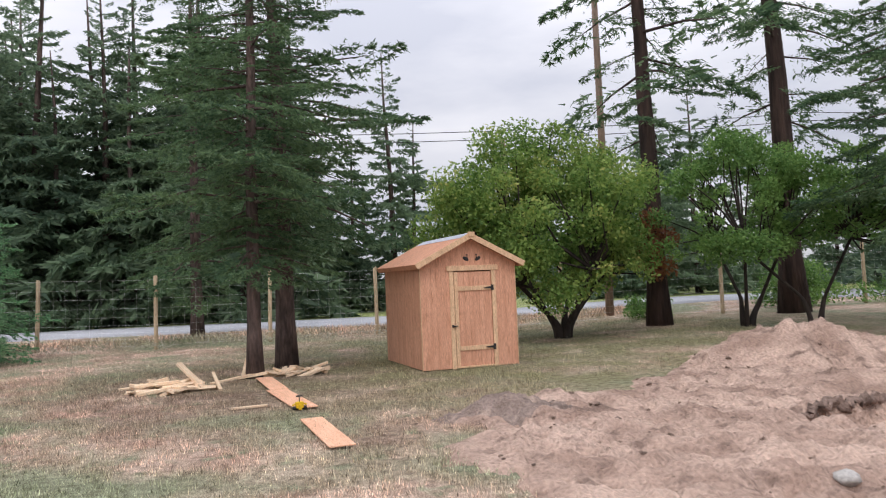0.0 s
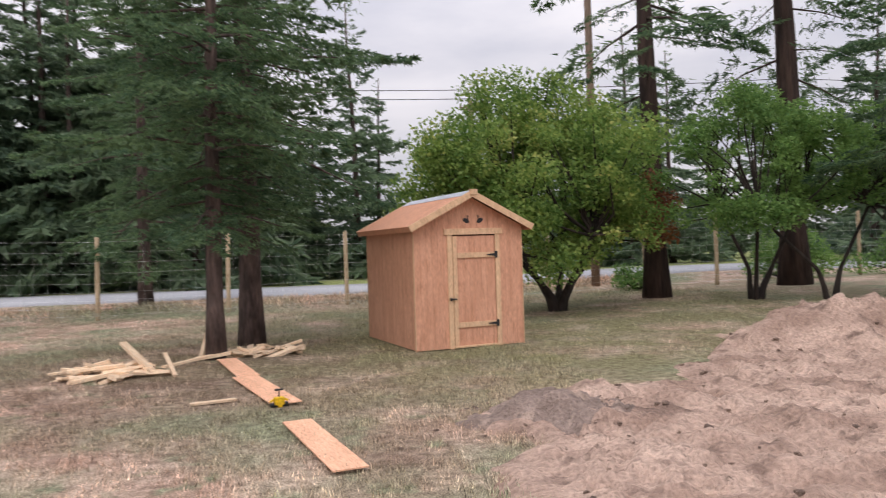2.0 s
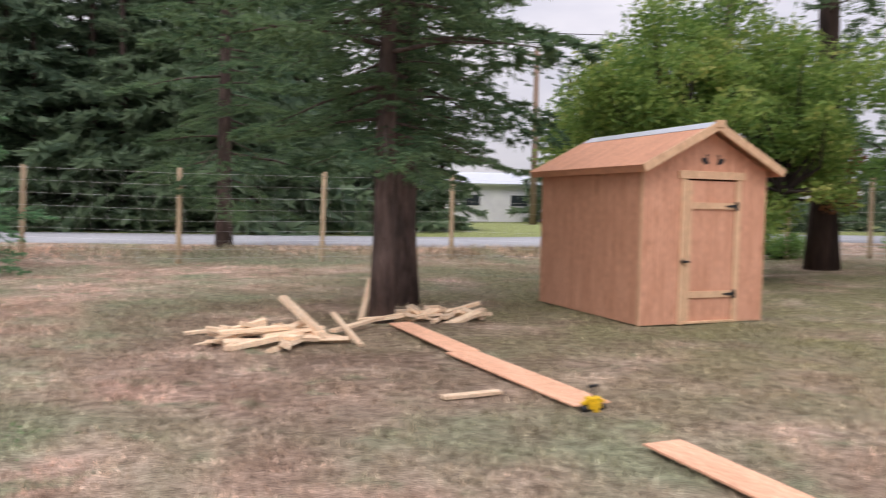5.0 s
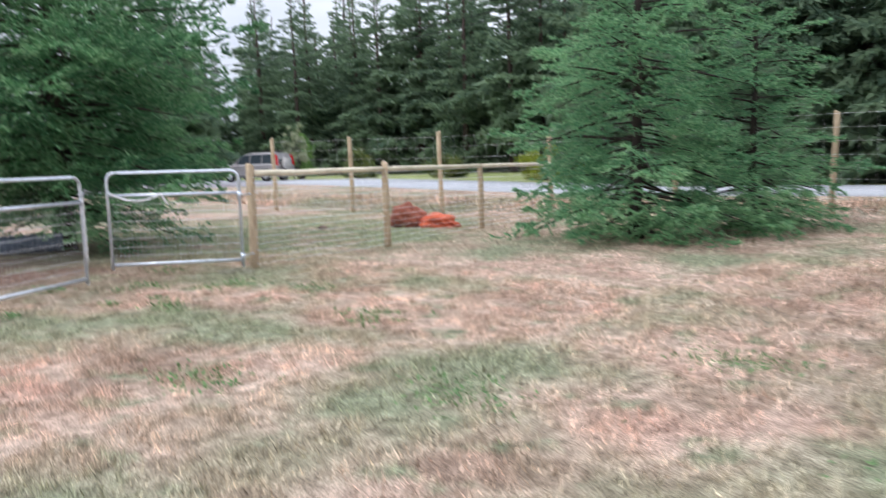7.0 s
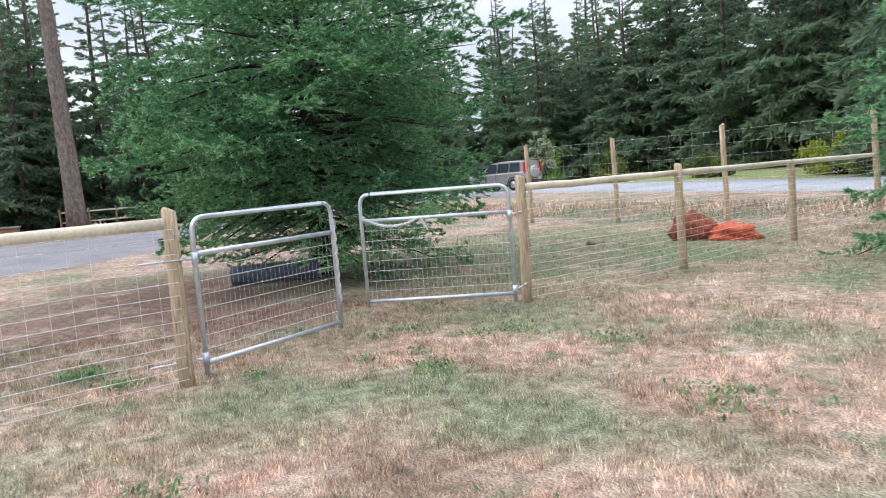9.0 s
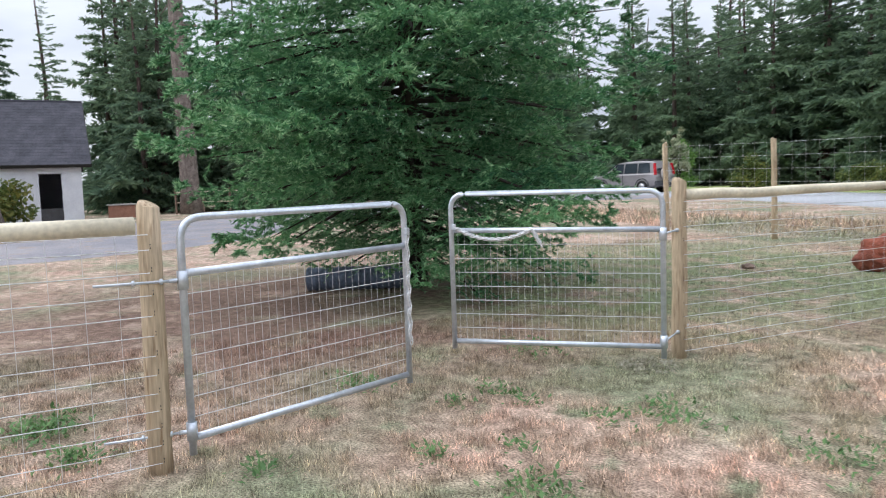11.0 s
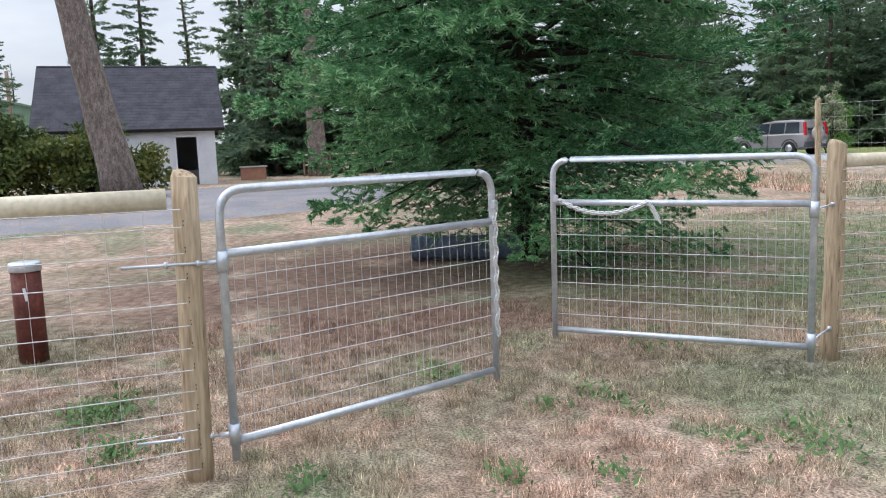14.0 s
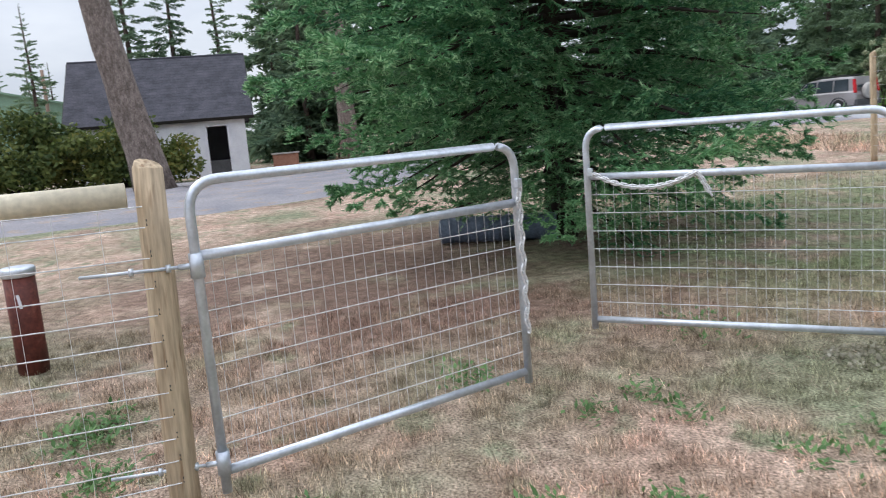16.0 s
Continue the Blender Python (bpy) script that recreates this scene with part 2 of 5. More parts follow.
M_POST = surf("treated_pine_post", (0.60, 0.475, 0.33), (0.44, 0.335, 0.225), 3, (5, 5, 0.5), 0.8, 0.4, 14, vary=0.12, c3=(0.30, 0.20, 0.12), dist=0.006)
M_RAIL = surf("peeled_round_rail", (0.76, 0.69, 0.54), (0.62, 0.55, 0.42), 2.5, (1.2, 1.2, 1.2), 0.75, 0.3, 30, vary=0.06, dist=0.004, amp=0.5)
M_POLE = surf("weathered_pole", (0.34, 0.24, 0.18), (0.22, 0.16, 0.125), 2, (4, 4, 0.3), 0.9, 0.5, 12)
M_GALV = surf("galvanised_steel", (0.70, 0.74, 0.81), (0.56, 0.60, 0.67), 14, (1, 1, 1), 0.36, 0.08, 60, metal=0.6, amp=0.35, spec=0.5)
M_WIRE = surf("bright_fence_wire", (0.84, 0.84, 0.86), (0.70, 0.70, 0.72), 10, rough=0.4, bump=0, metal=0.25)
M_IRON = surf("black_iron", (0.02, 0.02, 0.022), (0.03, 0.03, 0.03), 10, rough=0.5, bump=0.1)
M_FLASH = surf("pale_metal_ridge_cap", (0.66, 0.70, 0.78), (0.58, 0.62, 0.70), 4, rough=0.35, bump=0.05, metal=0.6, amp=0.2)
M_SHINGLE = surf("charcoal_shingle", (0.088, 0.086, 0.104), (0.060, 0.060, 0.074), 2, fine=24, rough=0.95, bump=0.5, island=0.10)
M_WHITE = surf("white_painted_boards", (0.78, 0.79, 0.84), (0.68, 0.69, 0.75), 1.5, rough=0.7, bump=0.1, fine=20, amp=0.2)
# near black: the dark of the room is put into this colour
M_DARKROOM = surf("unlit_inside", (0.03, 0.03, 0.03), (0.02, 0.02, 0.02), 3, rough=0.95, bump=0)
M_RUST = surf("rust_brown_steel", (0.16, 0.045, 0.035), (0.10, 0.032, 0.026), 6, rough=0.55, bump=0.15, c3=(0.20, 0.07, 0.05))
M_ORANGE = surf("orange_netting", (0.72, 0.16, 0.075), (0.50, 0.09, 0.045), 6, rough=0.7, bump=0.8, fine=26, dist=0.04)
M_BROWNSACK = surf("red_brown_sack", (0.34, 0.10, 0.06), (0.22, 0.07, 0.045), 6, rough=0.8, bump=0.8, fine=22, dist=0.04)
M_YELLOW = surf("yellow_plastic", (0.80, 0.50, 0.02), (0.70, 0.42, 0.02), 8, rough=0.45, bump=0.05)
M_BLUE = surf("blue_plastic", (0.10, 0.16, 0.34), (0.08, 0.13, 0.28), 8, rough=0.45, bump=0.05, amp=0.2)
M_PIPE = surf("grey_blue_pipe", (0.16, 0.20, 0.28), (0.11, 0.14, 0.20), 6, rough=0.5, bump=0.2)
M_CAR = surf("silver_bronze_paint", (0.36, 0.335, 0.335), (0.32, 0.30, 0.305), 2, rough=0.3, bump=0, metal=0.5, clear=0.6, amp=0.05)
M_GLASSDARK = surf("tinted_window", (0.035, 0.045, 0.055), (0.03, 0.04, 0.05), 1, rough=0.06, bump=0, spec=0.6)
M_TYRE = surf("black_rubber", (0.02, 0.02, 0.02), (0.03, 0.03, 0.03), 8, rough=0.9, bump=0.2)
M_RIM = surf("alloy_rim", (0.55, 0.55, 0.57), (0.45, 0.45, 0.47), 5, rough=0.35, bump=0, metal=0.8)
M_TAIL = surf("red_lamp_lens", (0.62, 0.02, 0.03), (0.50, 0.02, 0.03), 6, rough=0.2, bump=0, spec=0.6)
M_PLASTIC = surf("grey_bumper_plastic", (0.09, 0.09, 0.095), (0.07, 0.07, 0.075), 6, rough=0.7, bump=0.1)
M_GREENMETAL = surf("green_metal_sheet", (0.22, 0.34, 0.25), (0.19, 0.30, 0.22), 2, rough=0.5, bump=0.05)
M_STONE = surf("pale_stone", (0.50, 0.48, 0.45), (0.40, 0.38, 0.36), 8, rough=0.9, bump=0.5)
M_STRAW = surf("dead_straw", (0.70, 0.56, 0.44), (0.46, 0.33, 0.25), 2.0, rough=0.85, bump=0, island=0.55)
M_REDBOX = surf("red_stained_wood", (0.44, 0.23, 0.16), (0.36, 0.18, 0.125), 4, rough=0.8, bump=0.2)

L_FIR = leafy("fir_needles", (0.058, 0.118, 0.064), (0.175, 0.27, 0.13), None, 0.35, 0.5)
L_FIRNEAR = leafy("spruce_needles", (0.042, 0.14, 0.068), (0.165, 0.36, 0.16), (0.26, 0.47, 0.22), 0.3, 0.38)
L_FIRBRIGHT = leafy("young_fir_needles", (0.10, 0.25, 0.13), (0.22, 0.43, 0.22), (0.30, 0.53, 0.28), 0.35, 0.5)
# pale new growth, its green lifted further so outer shoots look lit
L_TIPS = leafy("lit_new_shoots", (0.22, 0.42, 0.22), (0.40, 0.60, 0.34), None, 0.35, 0.55)
L_FARFIR = leafy("far_conifer_needles", (0.105, 0.168, 0.112), (0.225, 0.315, 0.19), None, 0.4, 0.55, 0.15)
L_MAPLE = leafy("maple_leaves", (0.115, 0.22, 0.055), (0.30, 0.42, 0.11), (0.50, 0.50, 0.16), 0.4, 0.5, 0.5)
L_GREEN = leafy("small_tree_leaves", (0.11, 0.225, 0.066), (0.25, 0.41, 0.12), None, 0.35, 0.5)
L_RHODO = leafy("rhododendron_leaves", (0.055, 0.09, 0.03), (0.16, 0.19, 0.05), (0.25, 0.23, 0.06), 0.4)
L_YELLOW = leafy("yellow_green_leaves", (0.22, 0.27, 0.035), (0.42, 0.46, 0.07), None, 0.3)
L_RED = leafy("reddish_dry_leaves", (0.22, 0.07, 0.045), (0.30, 0.15, 0.06), None, 0.3)
L_WEED = leafy("lush_weed_leaves", (0.085, 0.17, 0.06), (0.16, 0.275, 0.10), None, 0.4)
L_PALE = leafy("pale_seed_heads", (0.30, 0.28, 0.20), (0.52, 0.49, 0.40), None, 0.3)

# ---- mesh helpers ----


def mesh_np(name, v, f, material, smooth=False):
    """A mesh from arrays of points and of faces that all have the same number of corners."""
    v, f = np.asarray(v, np.float32), np.asarray(f, np.int32)
    me = bpy.data.meshes.new(name)
    k = f.shape[1]
    me.vertices.add(len(v))
    me.vertices.foreach_set("co", v.ravel())
    me.loops.add(f.size)
    me.loops.foreach_set("vertex_index", f.ravel())
    me.polygons.add(len(f))
    me.polygons.foreach_set("loop_start", np.arange(0, f.size, k, dtype=np.int32))
    if smooth:
        me.polygons.foreach_set("use_smooth", np.ones(len(f), bool))
    me.update(calc_edges=True)
    me.materials.append(material)
    return me


def mesh_bm(name, bm, material, smooth=False):
    bmesh.ops.recalc_face_normals(bm, faces=bm.faces)
    me = bpy.data.meshes.new(name)
    bm.to_mesh(me)
    bm.free()
    if smooth:
        for poly in me.polygons:
            poly.use_smooth = True
    me.materials.append(material)
    return me


def part(name, data, material, parent, label="", smooth=False, m=None):
    """ONE mesh object under a thing or a part, from a bmesh, a mesh or (points, faces)."""
    if isinstance(data, bmesh.types.BMesh):
        data = mesh_bm(name, data, material, smooth)
    elif isinstance(data, tuple):
        data = mesh_np(name, data[0], data[1], material, smooth)
    ob = new(name, data)
    ob.parent = parent
    if m is not None:
        ob.matrix_local = m
    if label:
        tagged(ob, label)
    return ob


def thing(name, m, label, category, group="", kind=""):
    ob = new(name)
    ob.empty_display_size = 0.1
    ob.matrix_world = m
    return tagged(ob, label, category, group, kind)


def solid(name, data, material, label, category, group="", kind="", smooth=False, m=None):
    """A thing that is one mesh."""
    ob = part(name, data, material, None, "", smooth)
    if m is not None:
        ob.matrix_world = m
    return tagged(ob, label, category, group, kind)


def box(size, at=(0, 0, 0), turn=None, bevel=0.0, bm=None):
    bm = bm or bmesh.new()
    m = Matrix.Translation(at) @ (turn or Matrix.Identity(4)) @ Matrix.Diagonal((*size, 1))
    made = bmesh.ops.create_cube(bm, size=1.0, matrix=m)["verts"]
    if bevel:
        edges = list({e for v in made for e in v.link_edges})
        bmesh.ops.bevel(bm, geom=edges, offset=bevel, segments=2, affect="EDGES", profile=0.6)
    return bm


def sweep(pts, radii, seg=8, caps=True):
    """A tube along points: its points and quads (end caps as fans of thin quads)."""
    pts = np.asarray(pts, float)
    radii = np.broadcast_to(np.asarray(radii, float), (len(pts),))
    tang = np.gradient(pts, axis=0)
    tang /= np.linalg.norm(tang, axis=1)[:, None] + 1e-9
    up = np.array([0, 0, 1.0]) if abs(tang[0][2]) < 0.9 else np.array([1.0, 0, 0])
    side = np.cross(tang, up)
    side /= np.linalg.norm(side, axis=1)[:, None] + 1e-9
    over = np.cross(side, tang)
    a = np.arange(seg) * 2 * np.pi / seg
    ring = side[:, None] * np.cos(a)[None, :, None] + over[:, None] * np.sin(a)[None, :, None]
    v = (pts[:, None] + ring * radii[:, None, None]).reshape(-1, 3)
    f = []
    for i in range(len(pts) - 1):
        for j in range(seg):
            k = (j + 1) % seg
            f.append((i * seg + j, i * seg + k, (i + 1) * seg + k, (i + 1) * seg + j))
    if caps:
        n = len(v)
        v = np.vstack([v, pts[0], pts[-1]])
        last = (len(pts) - 1) * seg
        for j in range(0, seg, 2):
            f.append((n, (j + 2) % seg, j + 1, j))
            f.append((n + 1, last + j, last + j + 1, last + (j + 2) % seg))
    return v, np.array(f)


def join(parts):
    vs, fs, n = [], [], 0
    for v, f in parts:
        vs.append(np.asarray(v))
        fs.append(np.asarray(f) + n)
        n += len(v)
    return np.vstack(vs), np.vstack(fs)


def bend(points, n=6):
    """A smooth line through corner points with rounded corners of n steps: quadratic curves between the middles."""
    p = [Vector(q) for q in points]
    out = [p[0]]
    for i in range(1, len(p) - 1):
        a, b, c = p[i], p[i - 1], p[i + 1]
        r = min((a - b).length, (c - a).length, 0.26) / 2
        s, e = a + (b - a).normalized() * r, a + (c - a).normalized() * r
        out += [(s * (1 - t) ** 2 + a * 2 * t * (1 - t) + e * t * t) for t in [k / n for k in range(n + 1)]]
    return [tuple(q) for q in out + [p[-1]]]


def bump_noise(x, y, s, seed=0.0):
    return noise.noise((x * s + seed, y * s - seed, seed * 0.37))


def smooth01(t):
    t = min(1.0, max(0.0, t))
    return t * t * (3 - 2 * t)


def gz(x, y):
    """The height of the lawn: a gentle rise to the west drive and to the trees in the north-east, and a low bank before the road."""
    z = 0.45 * smooth01((-17 - x) / 24) + 0.30 * smooth01((x - 1) / 14) * smooth01((y - 15) / 8)
    line = 27.2 + 0.16 * x + 2.0 * smooth01((-x - 10) / 30)
    d = y - line
    z += 0.22 * math.exp(-((d - 0.5) / 0.9) ** 2) * smooth01((20 - x) / 8)
    z += 0.12 * smooth01(d / 3.0)
    if -26 < x < 16 and 0 < y < 30:
        z += 0.018 * bump_noise(x, y, 0.9) + 0.010 * bump_noise(x, y, 3.1, 4.0)
    return z


# ---- ground, road, drive ----


def axis(lo, hi, step, far):
    core = list(np.arange(lo, hi + 1e-6, step))
    out, d = [], step
    a = lo
    while a > -far:
        d *= 1.35
        a -= d
        out.insert(0, a)
    b, d = hi, step
    tail = []
    while b < far:
        d *= 1.35
        b += d
        tail.append(b)
    return np.array(out + core + tail)


def sheet(xs, ys, height):
    v = np.array([(x, y, height(x, y)) for y in ys for x in xs])
    nx, ny = len(xs), len(ys)
    i = np.arange((nx - 1) * (ny - 1))
    r, c = i // (nx - 1), i % (nx - 1)
    a = r * nx + c
    return v, np.stack([a, a + 1, a + nx + 1, a + nx], 1)


DIRT = [(0.7, 4.0), (1.0, 7.1), (0.35, 9.1), (0.75, 11.0), (1.5, 11.9), (3.3, 12.5), (4.7, 14.2), (6.2, 15.9), (9.5, 15.6), (12, 12), (11, 6), (7, 3)]


def dirt_depth(x, y):
    """How far inside the dug-up patch a place lies, in metres; negative outside."""
    best, inside = 1e9, False
    for (ax, ay), (bx, by) in zip(DIRT, DIRT[1:] + DIRT[:1]):
        dx, dy = bx - ax, by - ay
        t = min(1, max(0, ((x - ax) * dx + (y - ay) * dy) / (dx * dx + dy * dy)))
        best = min(best, math.hypot(x - ax - t * dx, y - ay - t * dy))
        if (ay > y) != (by > y) and x < ax + (y - ay) / dy * dx:
            inside = not inside
    return (best if inside else -best) + 0.5 * bump_noise(x, y, 0.9, 7.0) + 0.3 * bump_noise(x, y, 2.7, 3.0) + 0.16 * bump_noise(x, y, 7.0, 5.0)


def dirt_height(x, y):
    e = dirt_depth(x, y)
    z = gz(x, y) - 0.10 + 0.15 * smooth01((e + 0.35) / 0.6)
    lump = noise.fractal((x * 1.7, y * 1.7, 2.0), 0.8, 2.1, 5)
    z += smooth01((e + 0.1) / 0.8) * (0.14 * lump + 0.12 * max(0, noise.noise((x * 4, y * 4, 9.0)) - 0.1) + 0.055 * noise.noise((x * 7, y * 7, 3.0)) + 0.03 * noise.noise((x * 13, y * 13, 6.0)))
    r = math.hypot((x - 7.2) / 2.1, (y - 14.7) / 1.2)
    z += 0.56 * smooth01(1.15 - r) * (1 + 0.30 * noise.fractal((x * 1.8, y * 1.8, 5.0), 0.7, 2.1, 5))
    r2 = math.hypot((x - 9.9) / 1.5, (y - 14.6) / 1.0)
    z += 0.26 * smooth01(1.2 - r2) * (1 + 0.25 * noise.noise((x * 3, y * 3, 1.0)))
    r3 = math.hypot((x - 1.2) / 0.8, (y - 10.9) / 0.9)
    z += 0.10 * smooth01(1.1 - r3)
    # a shallow trench with an undercut dark edge
    u = (x - 4.35) * 0.9 + (y - 9.7) * 0.43
    w = -(x - 4.35) * 0.43 + (y - 9.7) * 0.9
    z -= 0.38 * smooth01(u / 0.35 + 0.4) * smooth01(-(w - 0.05 + 0.12 * noise.noise((x * 3, y * 3, 4.0))) / 0.14 + 0.3) * smooth01((w + 1.5) / 0.5)
    return z


def ground_height(x, y):
    z = gz(x, y)
    if 0 < x < 13 and 3 < y < 17 and dirt_depth(x, y) > 0.15:
        z -= 0.4
    return z


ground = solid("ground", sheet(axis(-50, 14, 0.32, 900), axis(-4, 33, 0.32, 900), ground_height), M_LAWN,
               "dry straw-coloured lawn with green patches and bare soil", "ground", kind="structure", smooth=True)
solid("bare_soil", sheet(np.arange(-0.6, 12.6, 0.07), np.arange(3.4, 16.8, 0.07), dirt_height), M_DIRT,
      "dug-up pale sandy soil heaped in a low mound", "soil", kind="structure", smooth=True)


def road_line(x):
    return 31.4 + 0.01 * x


road_x = np.concatenate([np.arange(-160, -50, 10), np.arange(-50, 20, 1.5), np.arange(20, 170, 10)])
rv, rf = [], []
for i, x in enumerate(road_x):
    n_edge, f_edge = road_line(x), road_line(x) + 6.6
    for y, dz in ((n_edge - 0.05, -0.2), (n_edge + 0.1 * bump_noise(x, 0, 0.7), 0.05), (n_edge + 3.3, 0.10), (f_edge + 0.1 * bump_noise(x, 5, 0.7), 0.05), (f_edge + 0.05, -0.2)):
        rv.append((x, y, gz(x, 40) + dz))
    if i:
        for k in range(4):
            a = (i - 1) * 5 + k
            rf.append((a, a + 5, a + 6, a + 1))
solid("road", (rv, rf), M_ROAD, "pale grey worn asphalt road beyond the fence", "road", kind="structure", smooth=True)

# the drive: from the south along the barn, bending to the gate and on to the road
dv, df = [], []
drive = [(-27.5, -30, 4), (-29.5, -10, 4.2), (-31, 0, 4.4), (-33, 7, 4.8), (-37, 13, 4.2), (-41, 20, 3.4), (-44, 27, 3.2), (-45, 32, 3.6)]
line = [tuple(Vector(a).lerp(Vector(b), k / 8)) for a, b in zip(*(lambda q: (q, q[1:]))(bend([(x, y, 0) for x, y, w in drive], 3))) for k in range(8)]
for i, q in enumerate(line):
    q = Vector(q)
    d = (Vector(line[min(i + 1, len(line) - 1)]) - Vector(line[max(i - 1, 0)])).normalized()
    s = Vector((-d.y, d.x, 0))
    w = 6.8 if q.y < 8 else 6.8 - 3.6 * smooth01((q.y - 8) / 6) + 4.8 * smooth01((q.y - 21) / 7)
    for k in range(7):
        t = k / 6 * 2 - 1
        c = q + s * (w * t * (1 + 0.1 * bump_noise(q.x, q.y, 0.5, t)))
        dv.append((c.x, c.y, gz(c.x, c.y) + (0.06 if abs(t) < 0.9 else -0.05)))
    if i:
        for k in range(6):
            a = (i - 1) * 7 + k
            df.append((a, a + 7, a + 8, a + 1))
solid("gravel_drive", (dv, df), M_GRAVEL, "grey gravel driveway curving past the white outbuilding", "driveway", kind="structure", smooth=True)

# ---- trees ----


def blades(base, along, n, length, width, rng, flat=0.55):
    """Narrow needle tufts along twigs. base, along: (k, 3) twig starts and vectors; n tufts on each."""
    k = len(base)
    t = (np.arange(n)[None] + rng.random((k, n))) / n
    p = base[:, None] + along[:, None] * t[..., None]
    d = along / (np.linalg.norm(along, axis=1)[:, None] + 1e-9)
    side = rng.normal(size=(k, n, 3))
    side[..., 2] *= flat
    side -= (side * d[:, None]).sum(-1, keepdims=True) * d[:, None]
    side /= np.linalg.norm(side, axis=-1, keepdims=True) + 1e-9
    way = d[:, None] * 0.8 + side * 0.62
    way /= np.linalg.norm(way, axis=-1, keepdims=True)
    wide = np.cross(way, rng.normal(size=(k, n, 3)))
    wide /= np.linalg.norm(wide, axis=-1, keepdims=True) + 1e-9
    ln = length * (0.7 + 0.6 * rng.random((k, n, 1)))
    q = np.stack([p - wide * width / 2, p + wide * width / 2, p + way * ln], 2).reshape(-1, 3)
    return q, np.arange(len(q)).reshape(-1, 3)


def fir_branch(L, rng, twigs, subs, tufts, tuft, width, droop=0.12, rise=0.0, tips=False):
    """One drooping fir bough of length L along +x: side twigs with twiglets, all set with needle tufts."""
    t = np.linspace(0.16, 0.99, twigs)
    axis_p = np.stack([t * L, 0 * t, -droop * L * t ** 2 + 0.05 * L * t], 1)
    bases, ways = [], []
    for s in (-1, 1):
        a = radians(52) + rng.normal(0, 0.12, twigs)
        ln = L * 0.42 * (1 - t) ** 0.75 * (0.75 + 0.5 * rng.random(twigs)) + 0.06 * L
        w = np.stack([np.cos(a) * ln, s * np.sin(a) * ln, ln * (rise * rng.normal(0.25, 1, twigs) - (1 - rise) * (0.10 + 0.22 * rng.random(twigs)))], 1)
        b = axis_p + rng.normal(0, 0.01 * L, (twigs, 3))
        bases.append(b)
        ways.append(w)
        for k in range(subs):
            u = (k + 0.6 + 0.4 * rng.random(twigs)) / (subs + 0.5)
            for z in (-1, 1):
                a2 = s * a + z * radians(42)
                l2 = ln * 0.42 * (1.05 - u)
                w2 = np.stack([np.cos(a2) * l2, np.sin(a2) * l2, l2 * (rise * rng.normal(0.4, 1.2, twigs) - (1 - rise) * (0.1 + 0.25 * rng.random(twigs)))], 1)
                bases.append(b + w * u[:, None])
                ways.append(w2)
    tip = np.array([[L * 0.62, 0, -droop * L * 0.38 + 0.03 * L]]), np.array([[L * 0.42, 0, -droop * L * 0.55]])
    bases.append(tip[0])
    ways.append(tip[1])
    b, w = np.vstack(bases), np.vstack(ways)
    full = blades(b, w, tufts, tuft, width, rng)
    if not tips:
        return full
    return full, blades(b + w * 0.70, w * 0.34, 6, tuft * 1.05, width * 1.1, rng)


def turned(n, yaw, pitch, roll):
    """Rotation matrices for n boughs."""
    cy, sy, cp, sp, cr, sr = np.cos(yaw), np.sin(yaw), np.cos(pitch), np.sin(pitch), np.cos(roll), np.sin(roll)
    z, o = np.zeros(n), np.ones(n)
    Rz = np.stack([cy, -sy, z, sy, cy, z, z, z, o], 1).reshape(n, 3, 3)
    Ry = np.stack([cp, z, -sp, z, o, z, sp, z, cp], 1).reshape(n, 3, 3)
    Rx = np.stack([o, z, z, z, cr, -sr, z, sr, cr], 1).reshape(n, 3, 3)
    return Rz @ Ry @ Rx


def crown(boughs, yaw, pitch, at, scale, rng):
    """Boughs, picked from a few shapes, set round a stem."""
    n = len(yaw)
    R = turned(n, yaw, pitch, rng.normal(0, 0.25, n))
    out = []
    pick = rng.integers(0, len(boughs), n)
    for i in range(n):
        v, f = boughs[pick[i]]
        out.append(((v * scale[i]) @ R[i].T + at[i], f))
    return join(out)


def stem(height, r0, lean, rng, rings=14, seg=14, flare=0.35, top=0.12):
    t = np.linspace(0, 1, rings)
    wob = np.cumsum(rng.normal(0, 0.012 * height / rings * 3, (rings, 2)), 0) * t[:, None]
    p = np.stack([lean[0] * t * height + wob[:, 0], lean[1] * t * height + wob[:, 1], t * height - 0.08], 1)
    r = r0 * ((1 - t) * (1 - top) + top) + r0 * flare * np.exp(-t * height / (1.6 * r0 + 0.15))
    v, f = sweep(p, r, seg, True)
    k = rings * seg
    push = 1 + 0.06 * rng.normal(size=k)
    v[:k] = np.repeat(p, seg, 0) + (v[:k] - np.repeat(p, seg, 0)) * push[:, None]
    return p, r, (v, f)


